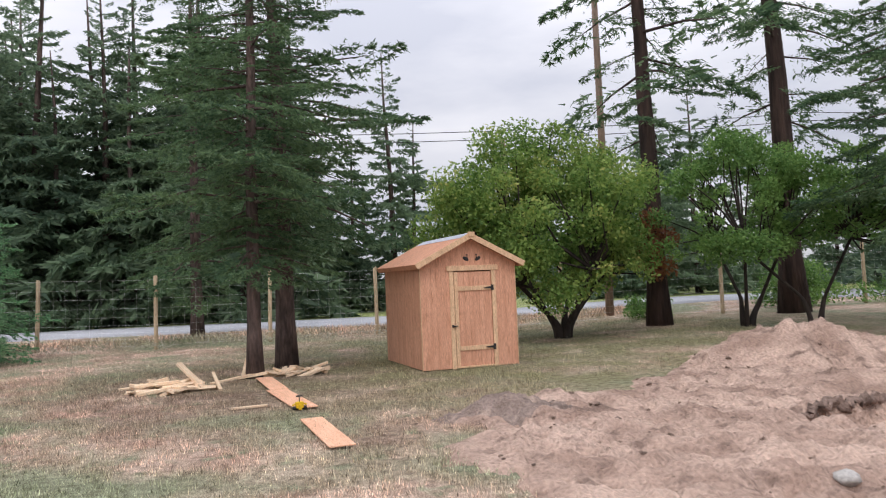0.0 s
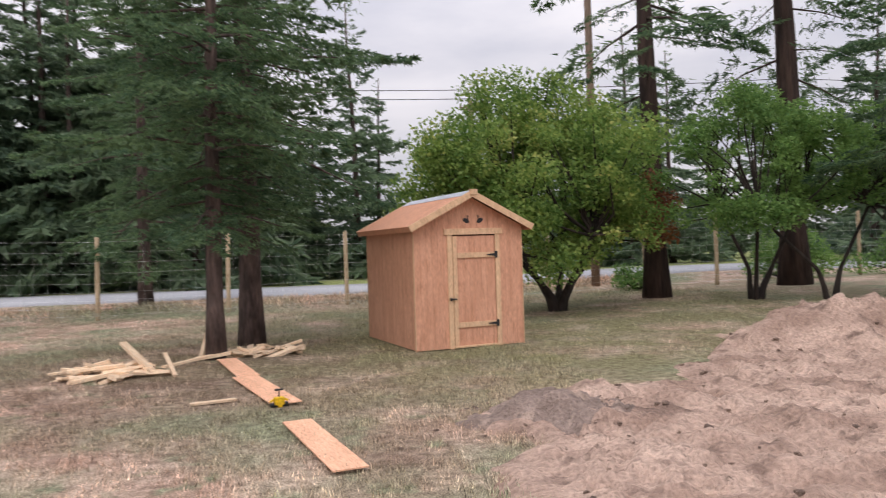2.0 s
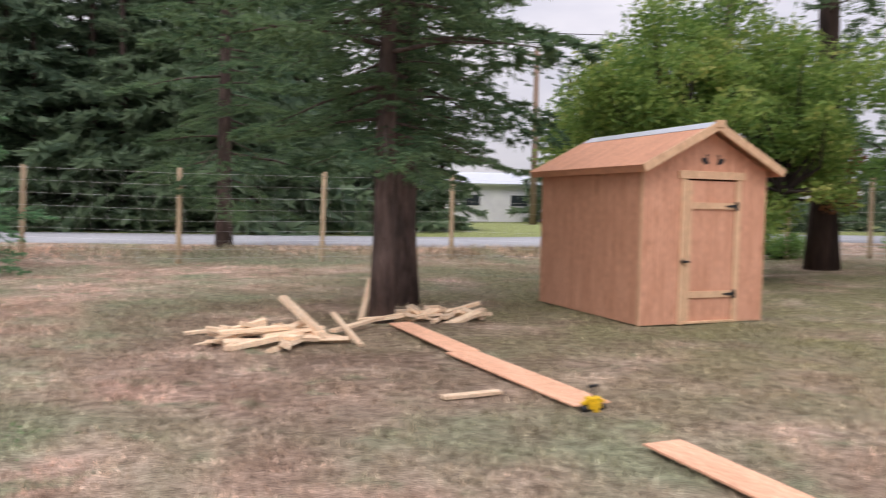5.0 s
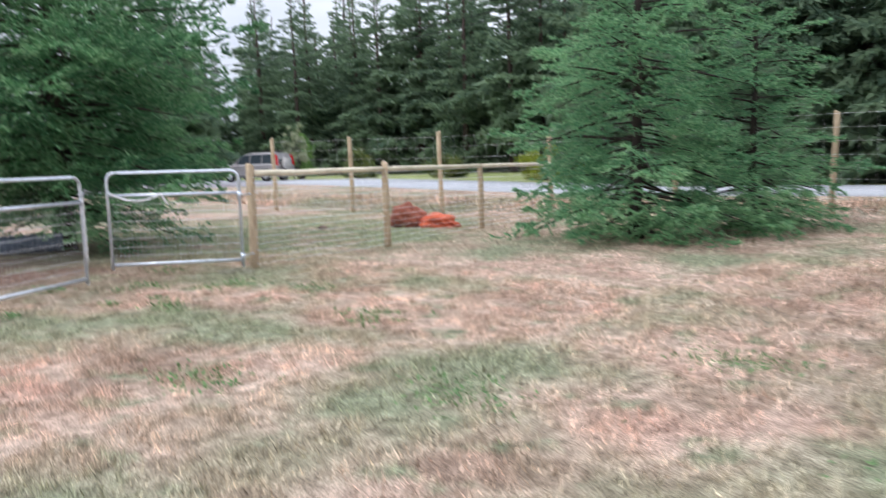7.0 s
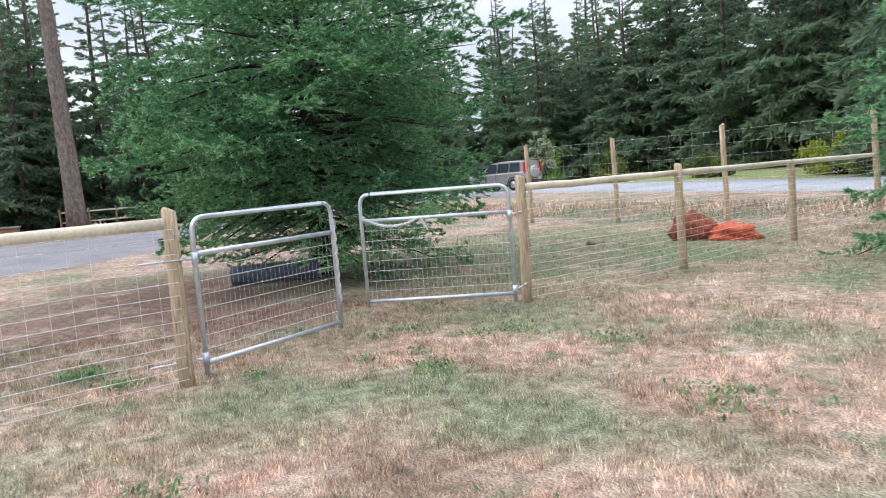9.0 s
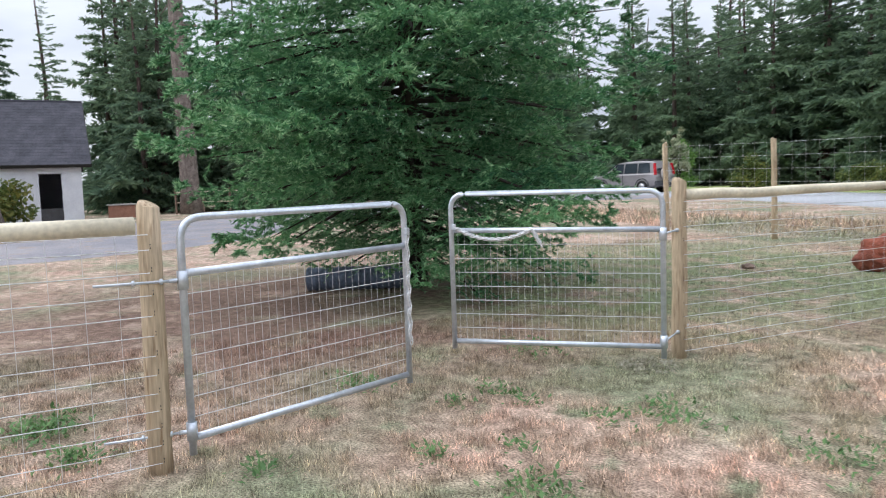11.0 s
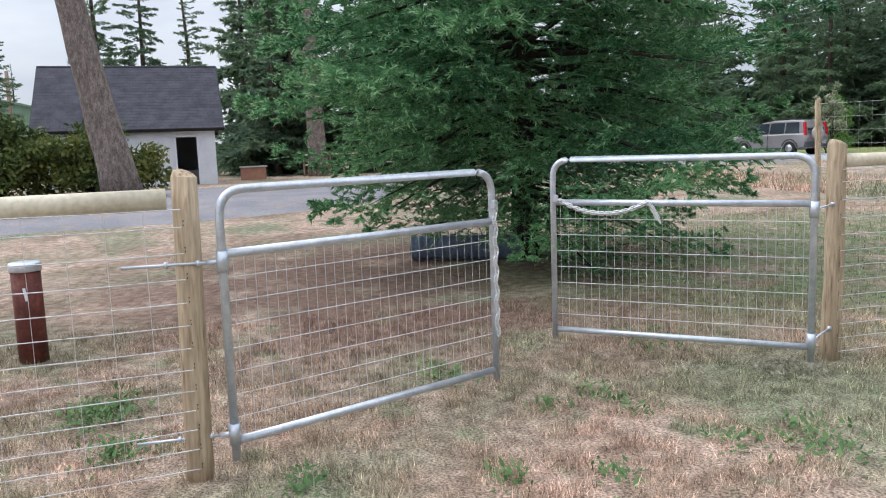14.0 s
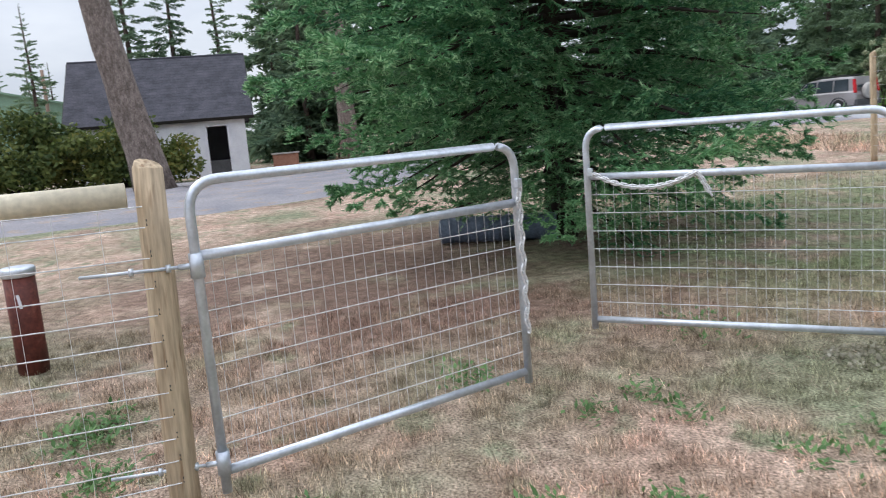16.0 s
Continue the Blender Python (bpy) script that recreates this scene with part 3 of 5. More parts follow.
def conifer(name, x, y, height, reach, bare, r0, count, shapes, seed, label, leaves, bark=M_BARK, lean=(0, 0), full=0.75, top_pitch=35, low_pitch=-8, power=0.8, skirt=1.0, dens=1.0, tip_leaves=None, group="", stack=None):
    """A fir: a tapered trunk, limbs in loose whorls and a crown of boughs. shapes: settings of fir_branch for boughs one metre long."""
    rng = np.random.default_rng(seed)
    root = thing(name, pose(x, y, gz(x, y)), label, "tree", group)
    p, r, tv = stem(height, r0, lean, rng)
    boughs = [fir_branch(1.0, rng, *shapes, tips=bool(tip_leaves)) for _ in range(4)]
    u = ((np.arange(count) + rng.random(count)) / count) ** dens
    if stack:
        u = np.interp(u, [0, 0.27, 0.82, 1], [*stack, 1])
    h = bare + (height - bare) * u ** 0.9
    scale = reach * np.clip((1 - u) ** power, 0.07, 1) * (full + (1.15 - full) * rng.random(count))
    scale *= np.where(u < 0.06, 0.75, 1.0)
    yaw = np.arange(count) * 2.399 + rng.normal(0, 0.35, count)
    pitch = np.radians(low_pitch + (top_pitch - low_pitch) * u ** 1.5 + np.clip(rng.normal(0, 9, count), -9, 14))
    scale = scale * np.interp(u, [0, 0.22], [skirt, 1.0])
    at = np.stack([np.interp(h, p[:, 2], p[:, k]) for k in (0, 1)] + [h], 1)
    limbs = [tv]
    for i in range(count):
        d = np.array([math.cos(yaw[i]) * math.cos(pitch[i]), math.sin(yaw[i]) * math.cos(pitch[i]), math.sin(pitch[i])])
        s = scale[i]
        q = [at[i], at[i] + d * s * 0.4 - [0, 0, 0.0], at[i] + d * s * 0.8 - [0, 0, 0.06 * s]]
        limbs.append(sweep(q, [0.011 * s + 0.005, 0.007 * s + 0.004, 0.003], 4, False))
    part("trunk", join(limbs), bark, root, smooth=True)
    if tip_leaves:
        seeds = np.random.default_rng(seed + 900), np.random.default_rng(seed + 900)
        part("crown", crown([b[0] for b in boughs], yaw, pitch, at, scale, seeds[0]), leaves, root)
        part("lit_new_growth", crown([b[1] for b in boughs], yaw, pitch, at, scale, seeds[1]), tip_leaves, root, "pale new shoots, coloured brighter as if lit")
    else:
        part("crown", crown(boughs, yaw, pitch, at, scale, rng), leaves, root)
    return root


# twigs, twiglets, tufts, tuft length, tuft width of a bough one metre long
NEAR = (9, 3, 23, 0.0195, 0.0054, 0.06, 0.30)
MID = (12, 1, 12, 0.042, 0.0145)
THIN = (11, 1, 9, 0.058, 0.017)
YOUNG = (8, 2, 13, 0.031, 0.0095, 0.08, 0.25)
FAR = (6, 0, 9, 0.17, 0.078)


def leaf_cloud(centres, radii, count, size, rng, squash=0.8):
    """Leaves in clumps: each one a folded four-cornered blade."""
    centres, radii = np.asarray(centres, float), np.asarray(radii, float)
    w = radii ** 2
    which = rng.choice(len(centres), count, p=w / w.sum())
    d = rng.normal(size=(count, 3))
    d /= np.linalg.norm(d, axis=1)[:, None]
    p = centres[which] + d * (radii[which] * rng.random(count) ** 0.45)[:, None] * [1, 1, squash]
    way = rng.normal(size=(count, 3)) + [0, 0, -0.25]
    way /= np.linalg.norm(way, axis=1)[:, None]
    wide = np.cross(way, rng.normal(size=(count, 3)))
    wide /= np.linalg.norm(wide, axis=1)[:, None] + 1e-9
    ln = size * (0.6 + 0.8 * rng.random((count, 1)))
    mid = p + way * ln * 0.45
    q = np.stack([p, mid + wide * ln * 0.32, p + way * ln, mid - wide * ln * 0.32], 1).reshape(-1, 3)
    return q, np.arange(len(q)).reshape(-1, 4)


def broadleaf(name, x, y, stems, centre, spread, clumps, leaves, size, seed, label, leaf_mat, bark=M_BARKDARK, r0=0.09, fork=1.2, hang=0.5):
    """A many-stemmed tree: leaning stems that fork into branches, and a crown of leaf clumps with gaps."""
    rng = np.random.default_rng(seed)
    root = thing(name, pose(x, y, gz(x, y)), label, "tree")
    cx = np.array(centre)
    d = rng.normal(size=(clumps, 3))
    d /= np.linalg.norm(d, axis=1)[:, None]
    d[:, 2] = np.where(d[:, 2] < -hang, -d[:, 2], d[:, 2])
    pts = cx + d * np.array(spread) * (0.35 + 0.75 * rng.random((clumps, 1)) ** 0.7)
    rad = (0.10 + 0.27 * rng.random(clumps) ** 1.5) * min(spread)
    wood, ends = [], []
    for i in range(stems):
        a = i / stems * 2 * np.pi + rng.normal(0, 0.3)
        out = np.array([math.cos(a), math.sin(a), 0])
        top = out * (0.35 + 0.35 * rng.random()) * spread[0] + [0, 0, fork + rng.random() * 0.8]
        q = [out * 0.10 - [0, 0, 0.1], out * 0.16 + [0, 0, 0.25], out * 0.32 + [0, 0, fork * 0.45] + rng.normal(0, 0.05, 3), top]
        wood.append(sweep(bend(q, 3), np.linspace(r0 * (0.8 + 0.4 * rng.random()) * 1.25, r0 * 0.55, len(bend(q, 3))), 8, True))
        ends.append(top)
    ends = np.array(ends)
    for c in pts:
        e = ends[np.argmin(((ends - c) ** 2).sum(1))]
        m = (e + c) / 2 + rng.normal(0, 0.15, 3)
        wood.append(sweep([e, m, c], [r0 * 0.42, r0 * 0.28, r0 * 0.1], 5, False))
    part("trunk", join(wood), bark, root, smooth=True)
    part("crown", leaf_cloud(pts, rad, leaves, size, rng), leaf_mat, root)
    return root, pts, rad

# ---- trees in the yard ----
conifer("fir_tree", -2.6, 16.4, 13.5, 2.6, 2.15, 0.14, 165, MID, 11, "tall dark fir with a bare lower trunk beside the scrap wood", L_FIR, M_BARK, (0.004, 0), 0.35, 30, -8, 0.7, 1.0, 1.3)
conifer("fir_tree", -2.2, 18.15, 15.5, 3.2, 2.5, 0.20, 150, MID, 12, "tall dark fir with a thick grey-brown trunk", L_FIR, M_BARK, (-0.01, 0), 0.35, 30, -8, 0.7, 1.0, 1.2)
conifer("fir_tree", -6.2, 27.6, 14.0, 3.6, 1.4, 0.2, 115, MID, 19, "tall fir standing beyond the wire fence", L_FIR, M_BARK, (0, 0), 0.4, 30, -10, 0.75)
conifer("young_fir", -11.9, 19.9, 7.8, 2.75, 0.12, 0.11, 165, YOUNG, 13, "young green fir with boughs down to the grass", L_FIRBRIGHT, M_BARKDARK, (0, 0), 0.5, 40, -8, 0.75, 1.0, 1.45, L_TIPS)
conifer("young_fir", -10.7, 22.0, 5.6, 2.1, 0.12, 0.09, 125, YOUNG, 14, "smaller green fir with boughs close to the ground", L_FIRBRIGHT, M_BARKDARK, (0, 0), 0.5, 40, -8, 0.75, 1.0, 1.45, L_TIPS)
conifer("spruce_tree", -20.0, 13.4, 10.5, 3.95, 0.58, 0.17, 225, NEAR, 15, "broad green spruce with low drooping boughs behind the gate", L_FIRNEAR, M_BARKDARK, (0, 0), 0.5, 50, -9, 0.55, 0.78, 1.0, L_TIPS, stack=(0.0, 0.12, 0.42))
conifer("tall_fir", 7.95, 23.3, 22.0, 4.1, 5.0, 0.29, 60, THIN, 16, "old fir with a massive bare reddish trunk and sparse limbs", L_FIR, M_BARKRED, (-0.02, 0), 0.35, 20, -16, 0.35)
conifer("tall_fir", 12.6, 24.2, 24.0, 4.1, 5.9, 0.37, 60, THIN, 17, "old fir with a very thick reddish-brown trunk", L_FIR, M_BARKRED, (-0.01, 0), 0.35, 20, -20, 0.35)
conifer("fir_tree", 12.3, 17.0, 13.0, 3.8, 2.4, 0.135, 120, MID, 18, "slender fir with flat layered boughs beside the soil heap", L_FIR, M_BARK, (0, 0), 0.5, 25, -6, 0.65)
broadleaf("maple_tree", 4.65, 21.6, 5, (-0.35, 0, 3.10), (2.95, 2.5, 2.45), 150, 66000, 0.098, 21, "spreading many-stemmed maple with yellowing green leaves", L_MAPLE, M_BARKDARK, 0.105, 1.15, 0.80)
L_SILVER = leafy("silvery_leaves", (0.25, 0.30, 0.17), (0.52, 0.54, 0.38), None, 0.4, 0.4)
broadleaf("roadside_tree", -45.9, 37.5, 2, (0.0, 0, 2.1), (0.75, 0.75, 1.5), 40, 4200, 0.13, 27, "slender young tree with pale silvery leaves beyond the road", L_SILVER, M_BARKDARK, 0.04, 0.9, 0.9)
broadleaf("small_tree", 9.5, 21.1, 3, (0.1, 0, 3.15), (2.35, 1.7, 1.9), 80, 24000, 0.085, 22, "small twin-stemmed leafy tree", L_GREEN, M_BARKDARK, 0.075, 1.6, 0.7)
broadleaf("small_tree", 10.9, 20.2, 2, (0.7, 0, 3.0), (2.3, 1.7, 1.5), 65, 20000, 0.085, 23, "small leafy tree with a thin forked stem", L_GREEN, M_BARKDARK, 0.07, 1.5, 0.7)
rng = np.random.default_rng(5)
red = solid("red_leaf_shrub", leaf_cloud(np.array([[0, 0, 2.4], [0.3, 0.1, 1.7], [-0.4, 0, 2.0], [0.1, 0.2, 3.0], [-0.5, 0.1, 2.7], [0.4, 0, 2.5]]), np.array([0.6, 0.5, 0.5, 0.5, 0.5, 0.45]), 2600, 0.10, rng), L_RED,
            "dry reddish leaves hanging in front of the old fir", "foliage", kind="stuff")
red.matrix_world = pose(7.55, 22.6, gz(7.5, 22.6))

# the leaning pine by the outbuilding and its neighbour


def bare_pine(name, x, y, height, r0, lean, seed, label):
    rng = np.random.default_rng(seed)
    root = thing(name, pose(x, y, gz(x, y)), label, "tree")
    p, r, tv = stem(height, r0, lean, rng, 18, 16, 0.3, 0.35)
    bits = [tv]
    for i in range(7):
        h = 9 + i * 1.2
        b = np.array([np.interp(h, p[:, 2], p[:, 0]), np.interp(h, p[:, 2], p[:, 1]), h])
        a = rng.random() * 6.28
        d = np.array([math.cos(a), math.sin(a), -0.1])
        bits.append(sweep([b, b + d * 0.9, b + d * 1.9 - [0, 0, 0.2]], [0.06, 0.04, 0.015], 5, False))
    part("trunk", join(bits), M_BARKPALE, root, smooth=True)
    boughs = [fir_branch(1.0, rng, *THIN) for _ in range(3)]
    n = 46
    h = height * (0.62 + 0.38 * rng.random(n))
    at = np.stack([np.interp(h, p[:, 2], p[:, 0]), np.interp(h, p[:, 2], p[:, 1]), h], 1)
    part("crown", crown(boughs, rng.random(n) * 6.28, np.radians(rng.normal(8, 14, n)), at, 1.4 + 1.6 * rng.random(n), rng), L_FIR, root)


bare_pine("leaning_pine", -35.0, 5.05, 19, 0.50, (0.02, -0.17), 31, "leaning old pine with a pale furrowed trunk by the drive")
bare_pine("pine_tree", -48.5, 11.3, 22, 0.45, (0.0, -0.02), 32, "straight pine with a pale bare trunk")

# ---- woods beyond the road ----


def in_lane(x, y):
    """The open strip across the road that leads up to the pale house."""
    return 40 < y < 66 and -3.5 + 0.175 * (y - 7.4) < x < -3.5 + 0.29 * (y - 7.4)


def wood(name, spots, seed, label, leaves=L_FARFIR):
    """A far wood: many conifers of different heights in one sheet of boughs, and their trunks."""
    rng = np.random.default_rng(seed)
    boughs = [fir_branch(1.0, rng, *FAR) for _ in range(4)]
    stems_, crowns_ = [], []
    spots = [q for q in spots if not in_lane(q[0], q[1])]
    for x, y, h, reach, bare in spots:
        z = gz(x, y)
        p, r, tv = stem(h, 0.012 * h + 0.06, (rng.normal(0, 0.01), rng.normal(0, 0.01)), rng, 6, 7, 0.2)
        stems_.append((tv[0] + [x, y, z], tv[1]))
        n = int(56 + h * 1.5)
        u = (np.arange(n) + rng.random(n)) / n
        hh = bare + (h - bare) * u
        at = np.stack([0 * hh + x, 0 * hh + y, hh + z], 1)
        sc = reach * np.clip((1 - u) ** 0.8, 0.08, 1) * (0.55 + 0.6 * rng.random(n))
        crowns_.append(crown(boughs, np.arange(n) * 2.4 + rng.normal(0, 0.4, n), np.radians(-10 + 42 * u ** 1.5 + rng.normal(0, 9, n)), at, sc, rng))
    for x, y, h, reach, bare in list(spots):
        for _ in range(2):
            hx, hy, hh_ = x + rng.normal(0, 2.5), y - 0.8 + rng.normal(0, 1.0), rng.uniform(1.5, 3.8)
            if in_lane(hx, hy):
                continue
            n = 16
            u = (np.arange(n) + rng.random(n)) / n
            at = np.stack([0 * u + hx, 0 * u + hy, 0.1 + hh_ * u + gz(hx, hy)], 1)
            crowns_.append(crown(boughs, np.arange(n) * 2.4, np.radians(5 + 40 * u + rng.normal(0, 12, n)), at, 2.2 * np.clip(1 - u, 0.15, 1) * (0.6 + 0.6 * rng.random(n)), rng))
    root = thing(name, pose(0, 0, 0), label, "woods", kind="stuff")
    part("trunks", join(stems_), M_BARK, root, smooth=True)
    part("boughs", join(crowns_), leaves, root)


def spread_spots(n, x0, x1, y0, y1, h0, h1, seed, bare=1.0, reach=2.6):
    r = np.random.default_rng(seed)
    out = []
    for i in range(n):
        x = x0 + (x1 - x0) * (i + 0.15 + 0.7 * r.random()) / n
        out.append((x, y0 + (y1 - y0) * r.random(), h0 + (h1 - h0) * r.random(), reach * (0.8 + 0.5 * r.random()), bare * (0.4 + 1.2 * r.random())))
    return out


wood("north_woods", spread_spots(20, -31, -4, 43, 56, 13.5, 20, 41, 1.0, 4.2) + spread_spots(9, -27, -6, 40.5, 43, 14, 20, 49, 1.0, 4.2) + [(-17.5, 42, 21, 4.2, 1.5), (-13, 44, 20, 4.2, 1.5), (-9, 42, 21, 4.0, 1.5), (-5.5, 45, 18, 4.0, 1.2), (0.9, 47, 15.5, 3.8, 0.6), (2.2, 48, 11.5, 2.6, 0.6), (-1.6, 49, 11, 3.0, 0.6), (-4.5, 47, 13.5, 3.4, 0.6)], 51, "dark conifers across the road")
wood("north_east_woods", spread_spots(16, 7, 48, 46, 62, 8, 12, 42, 0.8, 3.2) + [(15.3, 43, 13, 3.2, 0.6), (18.2, 44, 12, 3.2, 0.6), (12.4, 45, 10, 2.8, 0.6)], 52, "mixed conifers beyond the road")
wood("north_west_woods", spread_spots(30, -80, -24, 50, 63, 14, 20, 43, 2.4, 4.2) + spread_spots(18, -95, -34, 63, 76, 18, 24, 44, 2.6, 4.6) + [(-86, 51, 20, 4.2, 1.5), (-78, 45, 18, 4.0, 1.5), (-92, 57, 21, 4.4, 2.0), (-70, 43.5, 15, 3.6, 1.0)], 53, "dense tall dark conifer woods beyond the road")
wood("west_woods", spread_spots(16, -70, -50, 13, 36, 11, 17, 45, 1.2, 3.6) + [(-60, 7.3, 15, 3.4, 1.5), (-57, 8.8, 13, 3.2, 1.5), (-64, 9.0, 17, 3.4, 1.5), (-54, 10.2, 14, 3.2, 1.5), (-56, 13.5, 16, 3.2, 1.5), (-52, 16.5, 13, 3.2, 1.5), (-58, 10.5, 15, 2.6, 1.5), (-56, 9.6, 16, 3.8, 1.5), (-59, 8.2, 17, 3.8, 1.5), (-53, 9.2, 12, 3.0, 1.5), (-62, 11.5, 17, 3.8, 1.5), (-66, -2.5, 17.5, 2.4, 5), (-64, 0.5, 15.5, 2.2, 5), (-70, 3, 16, 1.8, 5), (-63, -8, 11, 2, 2)], 54, "conifers behind the white outbuilding")
wood("south_west_woods", spread_spots(10, -100, -80, -40, 5, 8, 12, 46, 1.0, 2.6), 55, "low distant trees beyond the drive")
wood("east_woods", spread_spots(9, 22, 40, 12, 42, 9, 15, 47, 0.6, 4.2), 56, "conifers along the eastern edge of the yard")
wood("south_woods", spread_spots(6, -30, 30, -40, -28, 10, 16, 48, 0.8, 3.0), 57, "conifers behind the yard")

# ---- shrubs ----


def shrub(name, x, y, spread, clumps, leaves, size, seed, label, mat, cz=None):
    rng = np.random.default_rng(seed)
    root = thing(name, pose(x, y, gz(x, y)), label, "shrub")
    d = rng.normal(size=(clumps, 3))
    d /= np.linalg.norm(d, axis=1)[:, None]
    pts = d * np.array(spread) * (0.4 + 0.6 * rng.random((clumps, 1)))
    pts[:, 2] = np.abs(pts[:, 2]) + 0.15 * spread[2]
    bits = [sweep([(0.1 * q[0], 0.1 * q[1], -0.05), (0.5 * q[0], 0.5 * q[1], 0.4 * q[2]), tuple(q)], [0.03, 0.02, 0.006], 5, False) for q in pts]
    part("woody_base", join(bits), M_BARKDARK, root)
    part("leaves", leaf_cloud(pts, np.full(clumps, 0.33 * min(spread) + 0.1), leaves, size, rng), mat, root)


shrub("rhododendron", -38.8, 3.35, (1.4, 2.3, 2.2), 56, 11000, 0.17, 61, "large rhododendron with dark leathery leaves", L_RHODO)
shrub("rhododendron", -38.8, 0.0, (1.5, 3.0, 2.35), 56, 12000, 0.17, 62, "large olive-green rhododendron hedge", L_RHODO)
shrub("rhododendron", -39.0, -4.6, (1.6, 3.0, 1.9), 44, 8000, 0.17, 66, "large olive-green rhododendron hedge", L_RHODO)
shrub("yellow_shrub", -28.7, 41.0, (2.4, 1.0, 1.5), 34, 7000, 0.13, 63, "bright yellow-green shrub across the road", L_YELLOW)
shrub("roadside_shrub", -48.2, 39.6, (1.0, 0.9, 3.0), 26, 5000, 0.12, 64, "green roadside shrub with pale tips", L_GREEN)
shrub("roadside_shrub", -43.3, 40.5, (1.5, 1.0, 1.6), 26, 5000, 0.12, 65, "dusty green roadside shrub", L_RHODO)
shrub("roadside_shrub", -36.5, 41.5, (1.9, 1.0, 1.0), 26, 5000, 0.12, 60, "low dusty green shrub across the road", L_RHODO)
shrub("roadside_shrub", 14.5, 27.5, (1.6, 1.2, 1.5), 26, 5000, 0.10, 67, "leafy green shrub by the wire fence", L_GREEN)
shrub("roadside_shrub", 19.0, 27.0, (2.4, 1.4, 1.8), 30, 6000, 0.10, 68, "dense green shrub behind the wire fence", L_GREEN)
shrub("roadside_shrub", 8.8, 26.5, (0.9, 0.8, 0.7), 18, 2400, 0.09, 69, "low green shrub at the foot of the old fir", L_GREEN)

# ---- the shed ----
SHED = pose(0.574, 15.915, 0.0, 0, 0, 14.3)
SW, SD, SE, SR = 1.95, 2.55, 2.03, 2.53
shed = thing("garden_shed", SHED, "new unpainted plywood shed with a gable roof on the lawn", "shed")


def slab(bm, x0, x1, y0, y1, z0, ta, tb):
    q = [(x0, y0, z0), (x1, y0, z0), (x1, y0, tb), (x0, y0, ta), (x0, y1, z0), (x1, y1, z0), (x1, y1, tb), (x0, y1, ta)]
    vs = [bm.verts.new(c) for c in q]
    for f in ((0, 1, 2, 3), (7, 6, 5, 4), (0, 4, 5, 1), (1, 5, 6, 2), (2, 6, 7, 3), (3, 7, 4, 0)):
        bm.faces.new([vs[i] for i in f])


def siding(name, parent, width, top, bottom=0.02, pitch=0.1016, skip=None, m=None, label=""):
    """Vertical grooved siding of the given width along x, facing -y: a backing sheet, and strips with narrow sunk joints on it. top: height at x."""
    back = bmesh.new()
    cuts = sorted({0.0, width, round(width / 2, 4)} | {round(pitch * k, 4) for k in range(1, int(width / pitch) + 1)} | (set(skip[:2]) if skip else set()))
    cuts = [c for k, c in enumerate(cuts) if k == 0 or c - cuts[k - 1] > 0.012]
    strips = []
    for a, b in zip(cuts, cuts[1:]):
        z0 = skip[2] if skip and a >= skip[0] - 0.02 and b <= skip[1] + 0.02 else bottom
        slab(back, a, b, 0.006, 0.02, z0, top(a), top(b))
        bm = bmesh.new()
        slab(bm, a + 0.0022, b - 0.0022, 0.0, 0.0062, z0, top(a + 0.003), top(b - 0.003))
        strips.append(bm)
    bmesh.ops.remove_doubles(back, verts=back.verts, dist=0.0005)
    wall = part(name, back, M_PLY, parent, label, m=m)
    for bm in strips:
        part("siding_strip", bm, M_PLY, wall)
    return wall


def gable(x):
    return SE + (SR - SE) * (1 - abs(x - SW / 2) / (SW / 2)) - 0.02


DOOR0, DOOR1, DOORH = 0.66, 1.44, 1.88
siding("front_wall", shed, SW, gable, skip=(DOOR0, DOOR1, DOORH))
siding("back_wall", shed, SW, gable, m=pose(SW, SD, 0, 0, 0, 180))
siding("side_wall", shed, SD - 0.05, lambda x: SE - 0.03, m=pose(0, SD - 0.025, 0, 0, 0, -90))
siding("side_wall", shed, SD - 0.05, lambda x: SE - 0.03, m=pose(SW, 0.025, 0, 0, 0, 90))
part("floor_frame", box((SW - 0.06, SD - 0.06, 0.08), (SW / 2, SD / 2, 0.05)), M_TRIM, shed)
slope = math.atan2(SR - SE, SW / 2)
over, long_ = 0.14, SD + 0.30
run = (SW / 2 + over) / math.cos(slope)
for s in (-1, 1):
    m = pose(SW / 2, SD / 2 - 0.02, SR + 0.045, 0, math.degrees(slope) * s, 0)
    part("roof_panel", box((run, long_, 0.022), (s * run / 2, 0, 0), bevel=0.003), M_PLYROOF, shed, m=m)
    part("barge_board", box((run + 0.01, 0.022, 0.105), (s * run / 2, -long_ / 2 - 0.012, -0.035), bevel=0.004), M_TRIM, shed, m=m)
    part("barge_board", box((run + 0.01, 0.022, 0.105), (s * run / 2, long_ / 2 + 0.012, -0.035), bevel=0.004), M_TRIM, shed, m=m)
    part("eave_board", box((0.02, long_, 0.075), (s * (run - 0.012), 0, -0.05), bevel=0.003), M_PLYROOF, shed, m=m)
    part("ridge_cap", box((0.20, long_ + 0.01, 0.006), (s * 0.10, 0.0, 0.0155)), M_FLASH, shed, "pale metal ridge flashing", m=m)
part("ridge_block", box((0.13, 0.05, 0.09), (SW / 2 + 0.02, -0.18, SR + 0.03), bevel=0.004), M_TRIM, shed)
part("corner_trim", box((0.012, 0.03, SE - 0.05), (-0.008, 0.018, SE / 2 - 0.02)), M_TRIM, shed)
